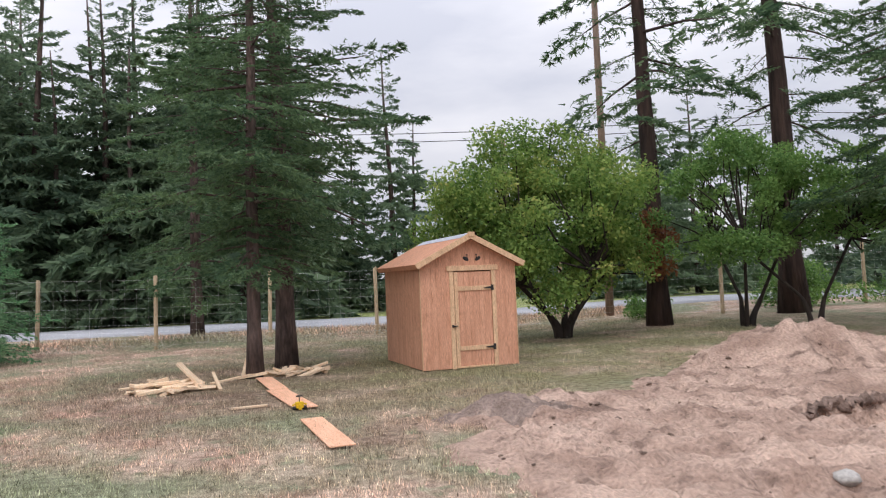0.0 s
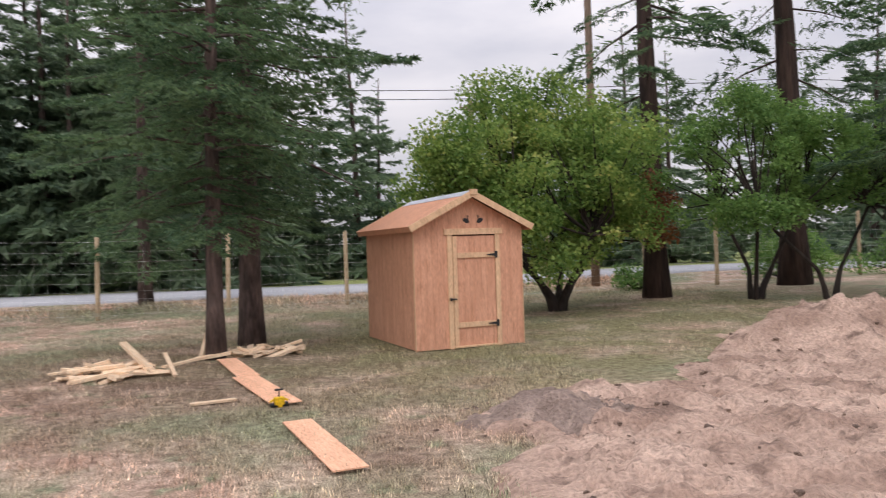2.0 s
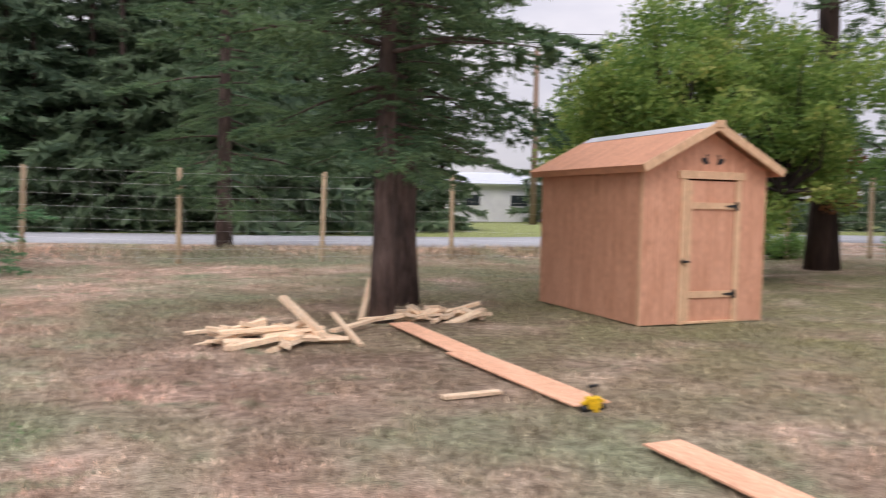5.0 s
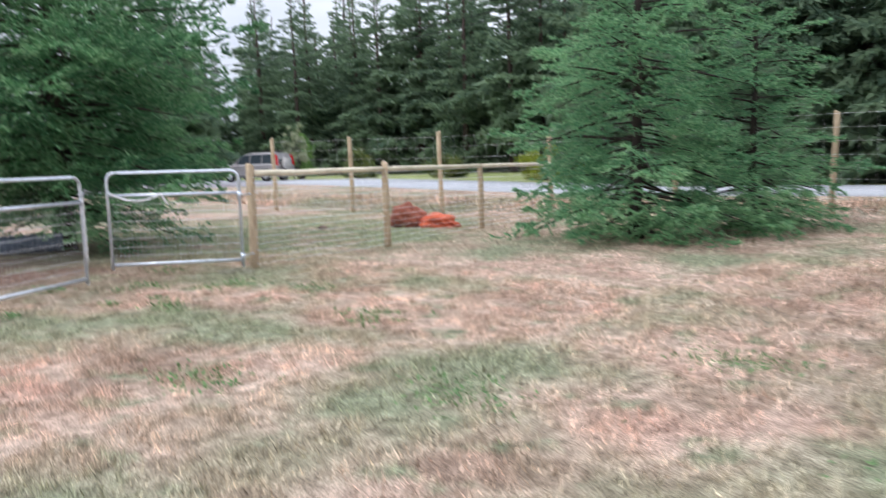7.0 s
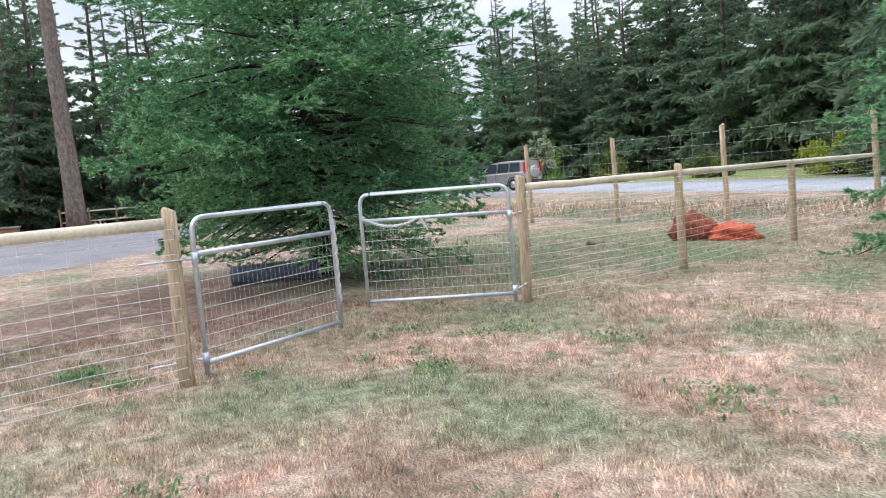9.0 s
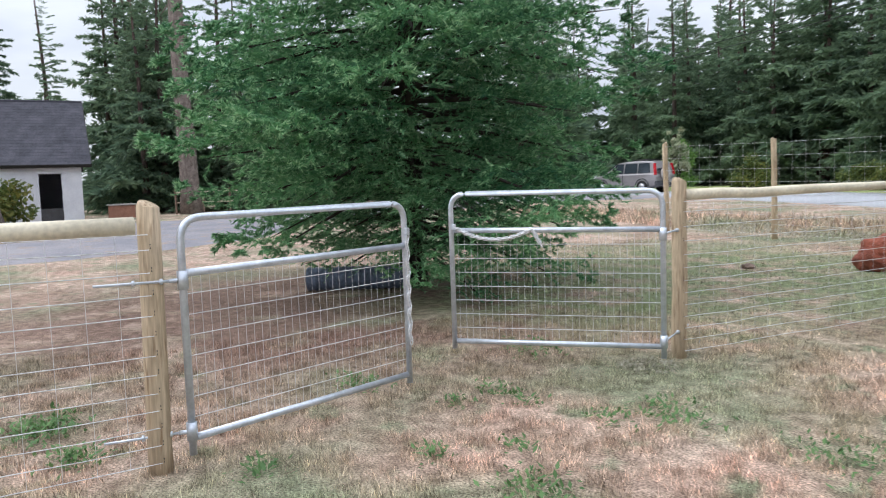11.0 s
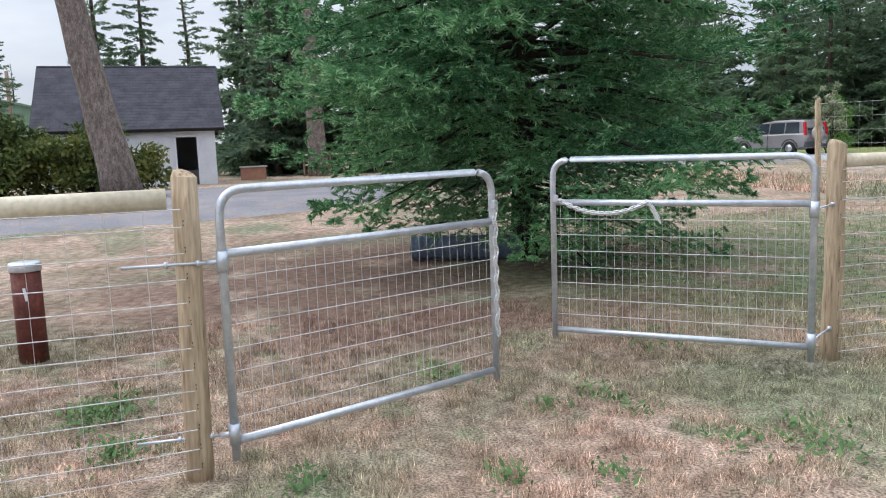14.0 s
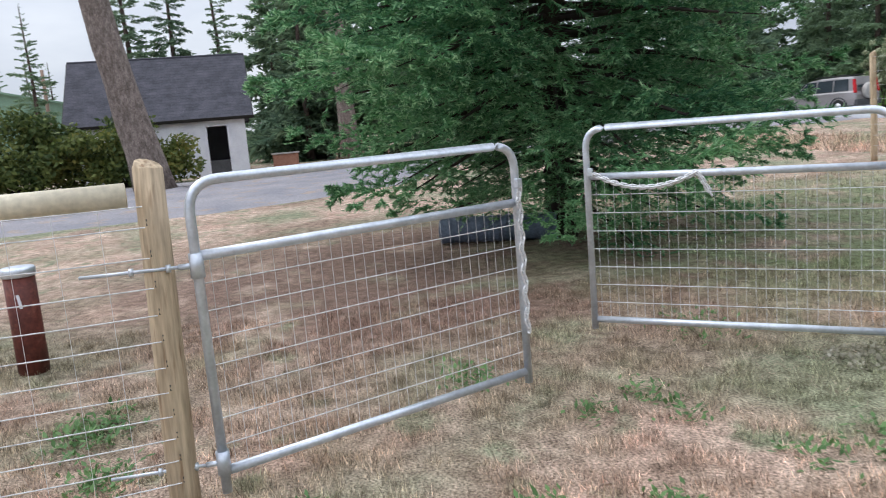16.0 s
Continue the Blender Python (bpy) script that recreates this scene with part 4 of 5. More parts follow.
part("corner_trim", box((0.012, 0.03, SE - 0.05), (SW + 0.008, 0.018, SE / 2 - 0.02)), M_TRIM, shed)
# door and its trim
part("lintel_trim", box((1.06, 0.03, 0.10), (1.05, -0.016, DOORH + 0.04), bevel=0.004), M_TRIM, shed)
part("door_trim", box((0.085, 0.02, DOORH - 0.01), (0.615, -0.011, DOORH / 2), bevel=0.003), M_TRIM, shed)
part("door_trim", box((0.085, 0.02, DOORH - 0.01), (1.485, -0.011, DOORH / 2), bevel=0.003), M_TRIM, shed)
door = siding("door", shed, DOOR1 - DOOR0 - 0.012, lambda x: DOORH - 0.03, 0.05, m=pose(DOOR0 + 0.006, -0.004, 0), label="closed grooved plywood door")
dw = DOOR1 - DOOR0 - 0.012
part("door_stile", box((0.07, 0.02, DOORH - 0.09), (0.037, -0.011, DOORH / 2 + 0.01), bevel=0.003), M_TRIM, door)
for z in (0.39, 1.53):
    part("batten", box((dw - 0.08, 0.02, 0.085), (dw / 2 + 0.038, -0.011, z), bevel=0.003), M_TRIM, door)
    bm = bmesh.new()
    q = [(-0.17, 0.006), (-0.17, -0.006), (-0.02, -0.022), (-0.02, -0.055), (0.03, -0.055), (0.03, 0.055), (-0.02, 0.055), (-0.02, 0.022)]
    face = bm.faces.new([bm.verts.new((x, 0, zz)) for x, zz in q])
    ext = bmesh.ops.extrude_face_region(bm, geom=[face])["geom"]
    bmesh.ops.translate(bm, verts=[e for e in ext if isinstance(e, bmesh.types.BMVert)], vec=(0, 0.008, 0))
    part("strap_hinge", bm, M_IRON, door, "black iron T-hinge", m=pose(dw + 0.01, -0.033, z))
hd = join([sweep([(0, 0, 0), (0, -0.035, 0)], 0.012, 8), sweep([(-0.04, -0.035, 0), (0.05, -0.035, 0)], 0.014, 8), sweep([(-0.045, -0.004, 0), (-0.035, -0.02, 0)], 0.026, 10)])
part("door_handle", hd, M_IRON, shed, "black door handle", m=pose(0.65, -0.022, 0.82))
part("threshold", box((0.80, 0.05, 0.03), (1.05, -0.02, 0.035), bevel=0.004), M_TRIM, shed)
for x, s in ((0.93, 1), (1.18, -1)):
    bm = bmesh.new()
    bmesh.ops.create_uvsphere(bm, u_segments=14, v_segments=8, radius=1.0)
    bmesh.ops.transform(bm, matrix=pose(0, 0, 0, 0, 28 * s, 0) @ Matrix.Diagonal((0.065, 0.008, 0.036, 1)), verts=bm.verts)
    box((0.012, 0.010, 0.06), (0.03 * s, 0, 0.045), bm=bm)
    box((0.03, 0.010, 0.02), (0.03 * s, 0, 0.075), bm=bm)
    part("dark_ornament", bm, M_IRON, shed, "small dark cut-out ornament", m=pose(x, -0.006, 2.10))

# ---- boards, scrap wood and the yellow tool ----


def strip(x0, y0, x1, y1, width, z, label):
    d = Vector((x1 - x0, y1 - y0, 0))
    solid("plywood_strip", box((width, d.length, 0.014), (0, 0, 0.007), bevel=0.002), M_BOARD, label, "board", "strips laid on the lawn",
          m=pose((x0 + x1) / 2, (y0 + y1) / 2, z, 0, 0, math.degrees(math.atan2(d.y, d.x)) - 90))


strip(-2.40, 16.05, -1.88, 14.22, 0.29, 0.035, "orange-tan plywood strip lying on the lawn by the firs")
strip(-1.93, 14.22, -1.27, 12.20, 0.33, 0.032, "orange-tan plywood strip lying on the lawn")
strip(-1.13, 11.28, -0.66, 9.50, 0.28, 0.034, "orange-tan plywood strip lying on the dry lawn")


def offcuts(name, cx, cy, rx, ry, n, seed, label, high, lmin, lmax, extra=()):
    """A heap of loose offcuts, each one a bevelled stick at its own angle, some leaning on the heap."""
    r = random.Random(seed)
    root = thing(name, pose(cx, cy, gz(cx, cy)), label, "scrap wood")
    meshes = []
    for k in range(6):
        w, h, ln = r.uniform(0.065, 0.13), r.uniform(0.028, 0.05), 1.0
        meshes.append(mesh_bm("offcut", box((ln, w, h), bevel=0.004), M_SCRAP))
    for i in range(n):
        a, d = r.uniform(0, 6.283), math.sqrt(r.random())
        x, y = rx * d * math.cos(a), ry * d * math.sin(a)
        z = 0.03 + high * (1 - d) * r.uniform(0.1, 1.0)
        ob = part("offcut", r.choice(meshes), M_SCRAP, root)
        ob.matrix_local = pose(x, y, z, r.uniform(-25, 25), r.gauss(0, 9), r.gauss(20, 40)) @ Matrix.Diagonal((r.uniform(lmin, lmax), 1, 1, 1))
    for p, q, w in extra:
        p, q = Vector(p) - Vector((cx, cy, 0)), Vector(q) - Vector((cx, cy, 0))
        d = q - p
        ob = part("offcut", r.choice(meshes), M_SCRAP, root)
        ob.matrix_local = Matrix.Translation((p + q) / 2) @ d.to_track_quat("X", "Z").to_matrix().to_4x4() @ Matrix.Diagonal((d.length, w, 1.1, 1))


offcuts("scrap_wood_heap", -3.85, 15.1, 0.62, 0.55, 34, 71, "untidy heap of pale pine offcuts on the lawn", 0.26, 0.25, 0.75,
        (((-3.75, 15.35, 0.44), (-3.25, 14.95, 0.05), 1.3), ((-4.8, 15.4, 0.03), (-4.35, 15.6, 0.05), 1.0), ((-3.2, 15.5, 0.24), (-2.9, 14.65, 0.03), 0.8),
         ((-3.2, 15.35, 0.06), (-2.62, 16.1, 0.10), 1.1), ((-4.2, 14.5, 0.03), (-3.5, 14.9, 0.12), 1.1)))
offcuts("scrap_wood_heap", -1.85, 16.75, 0.65, 0.45, 30, 72, "low heap of pine offcuts at the foot of the fir", 0.12, 0.25, 0.7,
        (((-2.85, 16.5, 0.02), (-2.72, 16.62, 0.52), 1.0), ((-2.9, 16.25, 0.03), (-2.35, 16.25, 0.10), 1.0)))
solid("lone_offcut", box((0.50, 0.085, 0.028), (0, 0, 0.014), bevel=0.005), M_SCRAP, "single pale pine offcut lying in the grass", "scrap wood", m=pose(-2.10, 12.58, gz(-2.10, 12.58) + 0.012, 0, 0, 18))
tool = thing("yellow_tool", pose(-1.34, 11.98, 0.045, 0, 0, 20) @ Matrix.Scale(0.78, 4), "small yellow tool with a black T-handle on the plywood strip", "tool")
part("body", box((0.14, 0.09, 0.11), (0, 0, 0.085), bevel=0.02), M_YELLOW, tool)
for s in (-1, 1):
    part("arm", box((0.09, 0.03, 0.03), (s * 0.085, 0, 0.10), pose(0, 0, 0, 0, 25 * s, 0), 0.008), M_YELLOW, tool)
    part("foot", sweep([(s * 0.07 - 0.05, 0, 0.035), (s * 0.07 + 0.05, 0, 0.035)], 0.032, 10), M_IRON, tool, "black foot")
part("front_plate", box((0.06, 0.02, 0.13), (0, -0.052, 0.07), bevel=0.006), M_YELLOW, tool)
part("handle", join([sweep([(0, 0, 0.14), (0, 0, 0.235)], 0.010, 8), sweep([(-0.055, 0, 0.235), (0.055, 0, 0.235)], 0.014, 8)]), M_IRON, tool, "black T-handle")

# ---- wire fence along the road ----


def round_post(h, r, seed, sink=0.05):
    rr = np.random.default_rng(seed)
    z = [-sink, 0.15, h * 0.4, h * 0.75, h - 0.012, h]
    p = [(rr.normal(0, 0.004), rr.normal(0, 0.004), q) for q in z]
    return sweep(p, [r * 1.04, r * 1.02, r, r * 0.97, r * 0.96, r * 0.90], 12)


road_posts = [(-25.0, 21.5), (-22.4, 22.35), (-19.4, 22.95), (-16.35, 23.7), (-13.4, 24.4), (-10.3, 25.2), (-6.85, 25.1), (-3.6, 25.9), (-0.26, 26.7),
              (2.8, 26.4), (5.8, 26.2), (8.95, 26.3), (11.1, 25.9), (14.0, 26.6), (17.1, 27.4), (20.2, 28.2), (23.4, 29.0)]
fence = thing("wire_fence", pose(0, 0, 0), "tall wire deer fence on round wooden posts along the road", "fence")
tops = []
for i, (x, y) in enumerate(road_posts):
    h = 2.18 + 0.07 * bump_noise(i * 3.1, 0.5, 1.0)
    part("post", round_post(h, 0.062, 80 + i), M_POST, fence, m=pose(x, y, gz(x, y), random.Random(i).gauss(0, 0.8), random.Random(i + 50).gauss(0, 0.8), 0), smooth=True)
    tops.append((x, y, gz(x, y)))
for z in (0.12, 0.32, 0.52, 0.74, 0.98, 1.24, 1.52, 1.80, 2.08):
    part("wire", sweep([(x, y - 0.06, g + z + 0.01 * bump_noise(x, z, 2.0)) for x, y, g in tops], 0.0019, 4, False), M_WIRE, fence)
stays = [sweep([(x0 + (x1 - x0) * t, y0 + (y1 - y0) * t - 0.06, g0 + 0.1), (x0 + (x1 - x0) * t, y0 + (y1 - y0) * t - 0.06, g0 + 2.08)], 0.0016, 3, False)
         for (x0, y0, g0), (x1, y1, g1) in zip(tops, tops[1:]) for t in np.arange(0.05, 1, 0.1)]
tagged(part("stay_wires", join(stays), M_WIRE, fence), kind="stuff")
pair = thing("gate_post_pair", pose(15.8, 22.6, gz(15.8, 22.6)), "two tall pale posts standing close together", "post")
part("post", round_post(2.3, 0.06, 120), M_POST, pair, m=pose(-0.06, 0, 0))
part("post", round_post(2.3, 0.05, 121), M_POST, pair, m=pose(0.10, 0.03, 0))

# ---- the yard fence with its gate posts, rails and mesh ----
PL, PR = Vector((-13.69, 9.91, 0)), Vector((-14.55, 13.92, 0))
yard_posts = [Vector((-12.9, 6.0, 0)), PL, PR, Vector((-14.94, 16.83, 0)), Vector((-15.72, 20.25, 0)), Vector((-16.35, 23.7, 0))]
post_h = [1.42, 1.435, 1.45, 1.44, 1.33, 2.1]
yard = thing("rail_fence", pose(0, 0, 0), "wooden post fence with a peeled round top rail and wire mesh", "fence")
for i, (p, h) in enumerate(zip(yard_posts[:-1], post_h)):
    r = 0.062 if i in (1, 2) else 0.058
    post = part("post", round_post(h, r, 90 + i), M_POST, yard, m=pose(p.x, p.y, gz(p.x, p.y), (-1.2, -0.8, -0.6, 0.8, 0)[i], (0, -3.2, -0.6, 0.5, 0)[i], 0), smooth=True)


def rail(a, b, za, zb, seed, r=0.05):
    rr = np.random.default_rng(seed)
    t = np.linspace(0, 1, 8)
    d = (b - a).normalized() * 0.055
    p = [tuple((a + d).lerp(b - d, u) + Vector((0, 0, za + (zb - za) * u + rr.normal(0, 0.003)))) for u in t]
    part("rail", sweep(p, r * (1.0 - 0.12 * t), 12), M_RAIL, yard, smooth=True)


rail(PL, yard_posts[0], 1.325, 1.32, 1)
for i in (2, 3, 4):
    rail(yard_posts[i], yard_posts[i + 1], (1.335, 1.33, 1.32)[i - 2], (1.33, 1.32, 1.30)[i - 2], i + 4, 0.045)
stay = mesh_np("stay_wire", *sweep([(0, 0, 0.05), (0, 0, 1.28)], 0.0010, 4, False), M_WIRE)
for a, b in ((yard_posts[0], PL), (PR, yard_posts[3]), (yard_posts[3], yard_posts[4]), (yard_posts[4], yard_posts[5])):
    n = Vector((b.y - a.y, a.x - b.x, 0)).normalized() * 0.055
    face = n if n.x > 0 else -n
    levels = [0.06, 0.155, 0.25, 0.345, 0.44, 0.54, 0.64, 0.745, 0.85, 0.96, 1.08, 1.20, 1.28]
    for z in levels:
        pts = [tuple(a.lerp(b, u) + face + Vector((0, 0, gz(*a.lerp(b, u).xy) + z + 0.006 * bump_noise(a.y + u * 5, z, 3.0)))) for u in np.linspace(0, 1, 12)]
        part("wire", sweep(pts, 0.0028, 5, False), M_WIRE, yard)
    count = int((b - a).length / 0.155)
    for k in range(1, count):
        c = a.lerp(b, k / count) + face
        g = gz(c.x, c.y)
        part("stay_wire", stay, M_WIRE, yard, m=pose(c.x, c.y, g))
staple = mesh_np("staple", *sweep([(0, 0, -0.012), (0.006, 0, 0), (0, 0, 0.012)], 0.003, 4), M_IRON)
for z in (0.06, 0.155, 0.25, 0.345, 0.44, 0.54, 0.64, 0.745, 0.85, 0.96, 1.08, 1.20):
    part("staple", staple, M_IRON, yard, m=pose(PL.x + 0.058, PL.y + 0.02, z + 0.02))
    part("staple", staple, M_IRON, yard, m=pose(PR.x + 0.060, PR.y - 0.005, z + 0.02))

# ---- the two gates ----


def gate(name, hinge, free, post, z_h, z_f, label, chain_side):
    d = free - hinge
    w, yaw = d.length, math.degrees(math.atan2(d.y, d.x))
    root = thing(name, pose(hinge.x, hinge.y, 0, 0, 0, yaw), label, "gate", "pair of yard gates")
    r = 0.021
    z0, zm, z1 = 0.162, 1.066, 1.362

    def zz(x, z):
        return z + z_h + (z_f - z_h) * x / w
    outer = bend([(0, 0, zz(0, 0.07)), (0, 0, zz(0, z1)), (w, 0, zz(w, z1)), (w, 0, zz(w, 0.10))], 8)
    part("frame", sweep(outer, r, 12), M_GALV, root, smooth=True)
    part("bottom_bar", sweep([(r, 0, zz(0, z0)), (w - r, 0, zz(w, z0))], r, 12), M_GALV, root, smooth=True)
    part("middle_bar", sweep([(r, 0, zz(0, zm)), (w - r, 0, zz(w, zm))], r * 1.02, 12), M_GALV, root, smooth=True)
    n = 8
    for k in range(1, n):
        z = z0 + (zm - z0) * k / n
        part("mesh_wire", sweep([(0.015, 0, zz(0, z)), (w - 0.015, 0, zz(w, z))], 0.0025, 5, False), M_WIRE, root)
    c = int(w / 0.053)
    for k in range(1, c):
        x = w * k / c
        part("mesh_wire", sweep([(x, 0.004, zz(x, z0)), (x, 0.004, zz(x, zm))], 0.0011, 4, False), M_WIRE, root)
    # hinge collars, the bolts through the post with their nuts
    to_post = root.matrix_world.inverted() @ post
    to_post.z = 0
    way = to_post.normalized()
    for z in (1.03, 0.20):
        hinge_part = part("hinge", join([sweep([(0, 0, zz(0, z - 0.05)), (0, 0, zz(0, z + 0.05))], 0.029, 12), sweep([(0, 0, zz(0, z)), tuple(way * 0.07 + Vector((0, 0, zz(0, z))))], 0.012, 8)]), M_GALV, root, "galvanised hinge collar", smooth=True)
        a, b = way * 0.04, to_post + way * 0.27
        part("bolt", sweep([(a.x, a.y, zz(0, z)), (b.x, b.y, zz(0, z))], 0.0075, 8), M_GALV, hinge_part, "threaded steel bolt")
        for q in (to_post - way * 0.07, to_post + way * 0.07):
            e = q + way * 0.016
            part("nut", sweep([(q.x, q.y, zz(0, z)), (e.x, e.y, zz(0, z))], 0.017, 6), M_GALV, hinge_part)
    link_v, link_f = sweep([(0.017 * math.cos(a) + (0.009 if math.cos(a) > 0 else -0.009), 0.012 * math.sin(a), 0) for a in np.linspace(0, 6.283, 13)], 0.0052, 5, False)
    link = mesh_np("link", link_v, link_f, M_WIRE, True)
    if chain_side == "bar":
        curve = [Vector((w - 0.03 - 0.62 * t, 0.034, zz(w, zm + 0.03) - 0.10 * 4 * t * (1 - t) * 0.9 - 0.03 * t)) for t in np.linspace(0, 1, 24)]
        curve += [Vector((w - 0.66 - 0.07 * t, 0.034, zz(w, zm) - 0.13 * t)) for t in np.linspace(0.1, 1, 6)]
    else:
        curve = [Vector((w - 0.005 + 0.008 * math.sin(t * 40), -0.03, zz(w, zm + 0.10 - 0.78 * t))) for t in np.linspace(0, 1, 28)]
    chain = part("chain", mesh_bm("chain", box((0.03, 0.03, 0.05), tuple(curve[0]), bevel=0.006), M_GALV), M_GALV, root, "galvanised latch chain")
    for k, (p, q) in enumerate(zip(curve, curve[1:])):
        m = Matrix.Translation((p + q) / 2) @ (q - p).to_track_quat("X", "Z").to_matrix().to_4x4() @ pose(0, 0, 0, 90 * (k % 2), 0, 0)
        part("link", link, M_GALV, chain, m=m)
    return root


gate("farm_gate", Vector((-13.70, 10.08, 0)), Vector((-14.445, 11.56, 0)), PL, -0.004, 0.008, "half-open galvanised tube gate with wire mesh", "end")
gate("farm_gate", Vector((-14.255, 13.55, 0)), Vector((-15.18, 12.185, 0)), PR, 0.028, 0.046, "half-open galvanised tube gate with a chain on its bar", "bar")

# ---- things beyond the gate ----
bol = thing("steel_bollard", pose(-16.3, 8.35, gz(-16.3, 8.35)), "rust-brown steel bollard with a pale metal cap", "bollard")
part("pipe", sweep([(0, 0, -0.05), (0, 0, 0.4), (0, 0, 0.71)], 0.105, 24), M_RUST, bol, smooth=True)
part("cap", sweep([(0, 0, 0.705), (0, 0, 0.71), (0, 0, 0.76), (0, 0, 0.775)], [0.108, 0.116, 0.116, 0.105], 24), M_GALV, bol, "pale galvanised cap", smooth=False)
part("paint_mark", box((0.004, 0.02, 0.10), (0.108, 0.02, 0.54), pose(0, 0, 0, 8, 0, 0)), M_WHITE, bol, "white paint mark")
toy = thing("yellow_blue_toy", pose(-16.42, 7.92, gz(-16.4, 7.9), 0, 0, 40), "small yellow and blue plastic toy lying by the bollard", "toy")
part("scoop", box((0.16, 0.10, 0.06), (0, 0, 0.035), bevel=0.02), M_YELLOW, toy)
part("grip", sweep([(0.07, 0, 0.05), (0.14, 0.01, 0.07), (0.21, 0.03, 0.08)], [0.022, 0.02, 0.024], 10), M_BLUE, toy, "blue grip", smooth=True)
ridges = np.linspace(0, 1.5, 52)
pipe = sweep([(0, y, 0.17) for y in ridges], 0.165 + 0.008 * np.sin(ridges * 60), 18, False)
solid("drain_pipe", pipe, M_PIPE, "length of grey-blue corrugated pipe lying under the spruce", "pipe", smooth=True, m=pose(-20.35, 11.9, gz(-20.3, 12.5), 0, 0, -22))


def sack(name, x, y, size, mat, seed, label):
    bm = bmesh.new()
    bmesh.ops.create_icosphere(bm, subdivisions=4, radius=1.0)
    for v in bm.verts:
        k = 1 + 0.35 * noise.fractal(v.co * 1.6 + Vector((seed, 0, 0)), 0.8, 2.0, 4)
        v.co = Vector((v.co.x * size[0] * k, v.co.y * size[1] * k, max(-0.02, v.co.z * size[2] * k + size[2] * 0.45)))
    solid(name, bm, mat, label, "netting", smooth=True, m=pose(x, y, gz(x, y)))


sack("brown_sack", -17.7, 19.95, (0.42, 0.36, 0.33), M_BROWNSACK, 1.0, "red-brown heap of netting on the grass")
sack("orange_sack", -16.95, 20.2, (0.52, 0.34, 0.20), M_ORANGE, 6.0, "bright orange heap of plastic netting on the grass")

# the outbuilding
BX, BY0, BY1, BD, BE, BR = -42.35, 0.62, 7.07, 5.6, 2.80, 5.25
BZ = gz(-43, 6) - 0.17
barn = thing("outbuilding", pose(BX, BY0, BZ - 0.02, 0, 0, 8), "white outbuilding with a steep charcoal shingle roof", "outbuilding")
BL = BY1 - BY0
dy0, dy1 = 4.90, 5.73
part("front_wall", box((0.15, dy0, BE), (-0.075, dy0 / 2, BE / 2)), M_WHITE, barn)
part("front_wall", box((0.15, BL - dy1, BE), (-0.075, (BL + dy1) / 2, BE / 2)), M_WHITE, barn)
part("front_wall", box((0.15, dy1 - dy0, BE - 2.15), (-0.075, (dy0 + dy1) / 2, (BE + 2.15) / 2)), M_WHITE, barn)
for k in range(13):
    z = 0.12 + k * 0.205
    for a, b in ((0.0, dy0 - 0.08), (dy1 + 0.08, BL)):
        part("siding_board", box((0.02, b - a, 0.198), (0.008, (a + b) / 2, z + 0.08), pose(0, 0, 0, 0, 3, 0)), M_WHITE, barn)
for y in (0, BL):
    bm = bmesh.new()
    q = [(0, 0), (-BD, 0), (-BD, BE), (-BD / 2, BR - 0.12), (0, BE)]
    face = bm.faces.new([bm.verts.new((x, y - 0.06 if y else y + 0.06, z)) for x, z in q])
    ext = bmesh.ops.extrude_face_region(bm, geom=[face])["geom"]
    bmesh.ops.translate(bm, verts=[e for e in ext if isinstance(e, bmesh.types.BMVert)], vec=(0, 0.055 if y else -0.055, 0))
    part("gable_wall", bm, M_WHITE, barn)
part("back_wall", box((0.15, BL - 0.2, BE), (-BD + 0.075, BL / 2, BE / 2)), M_WHITE, barn)
part("door_frame", box((0.05, 0.09, 2.15), (0.012, dy0 - 0.03, 1.075)), M_WHITE, barn)
part("door_frame", box((0.05, 0.09, 2.15), (0.012, dy1 + 0.03, 1.075)), M_WHITE, barn)
part("half_door", box((0.05, dy1 - dy0, 0.75), (-0.12, (dy0 + dy1) / 2, 0.40), bevel=0.01), M_PLASTIC, barn, "dark half door")
# floor coloured near black so the doorway looks unlit
part("inner_floor", box((BD - 0.3, BL - 0.3, 0.04), (-BD / 2, BL / 2, 0.0)), M_DARKROOM, barn)
win = part("window", box((0.06, 1.1, 0.75), (0.012, 1.9, 1.85)), M_WHITE, barn)
part("pane", box((0.02, 0.95, 0.6), (0.04, 1.9, 1.85)), M_GLASSDARK, win)
bs = math.atan2(BR - BE, BD / 2)
blen = (BD / 2 + 0.35) / math.cos(bs)
for s in (1, -1):
    m = pose(-BD / 2, BL / 2, BR, 0, math.degrees(bs) * s, 0)
    part("roof_deck", box((blen, BL + 0.7, 0.06), (s * blen / 2, 0, -0.03)), M_SHINGLE, barn, m=m)
    bm, rows = bmesh.new(), 22
    rr = random.Random(9)
    for k in range(rows):
        x = (k + 0.5) / rows * blen
        y = -BL / 2 - 0.35
        while y < BL / 2 + 0.34:
            w = min(rr.uniform(0.3, 0.42), BL / 2 + 0.35 - y)
            box((blen / rows + 0.05, w - 0.008, 0.014), (s * x, y + w / 2, 0.012), pose(0, 0, 0, 0, -1.6 * s, 0), bm=bm)
            y += w
    tagged(part("shingles", bm, M_SHINGLE, barn, m=m), kind="stuff")
    part("eave_board", box((0.03, BL + 0.7, 0.16), (s * (blen + 0.015), 0, -0.06)), M_IRON, barn, m=m)
    for e in (-1, 1):
        part("barge_board", box((blen, 0.03, 0.16), (s * blen / 2, e * (BL / 2 + 0.365), -0.06)), M_IRON, barn, m=m)
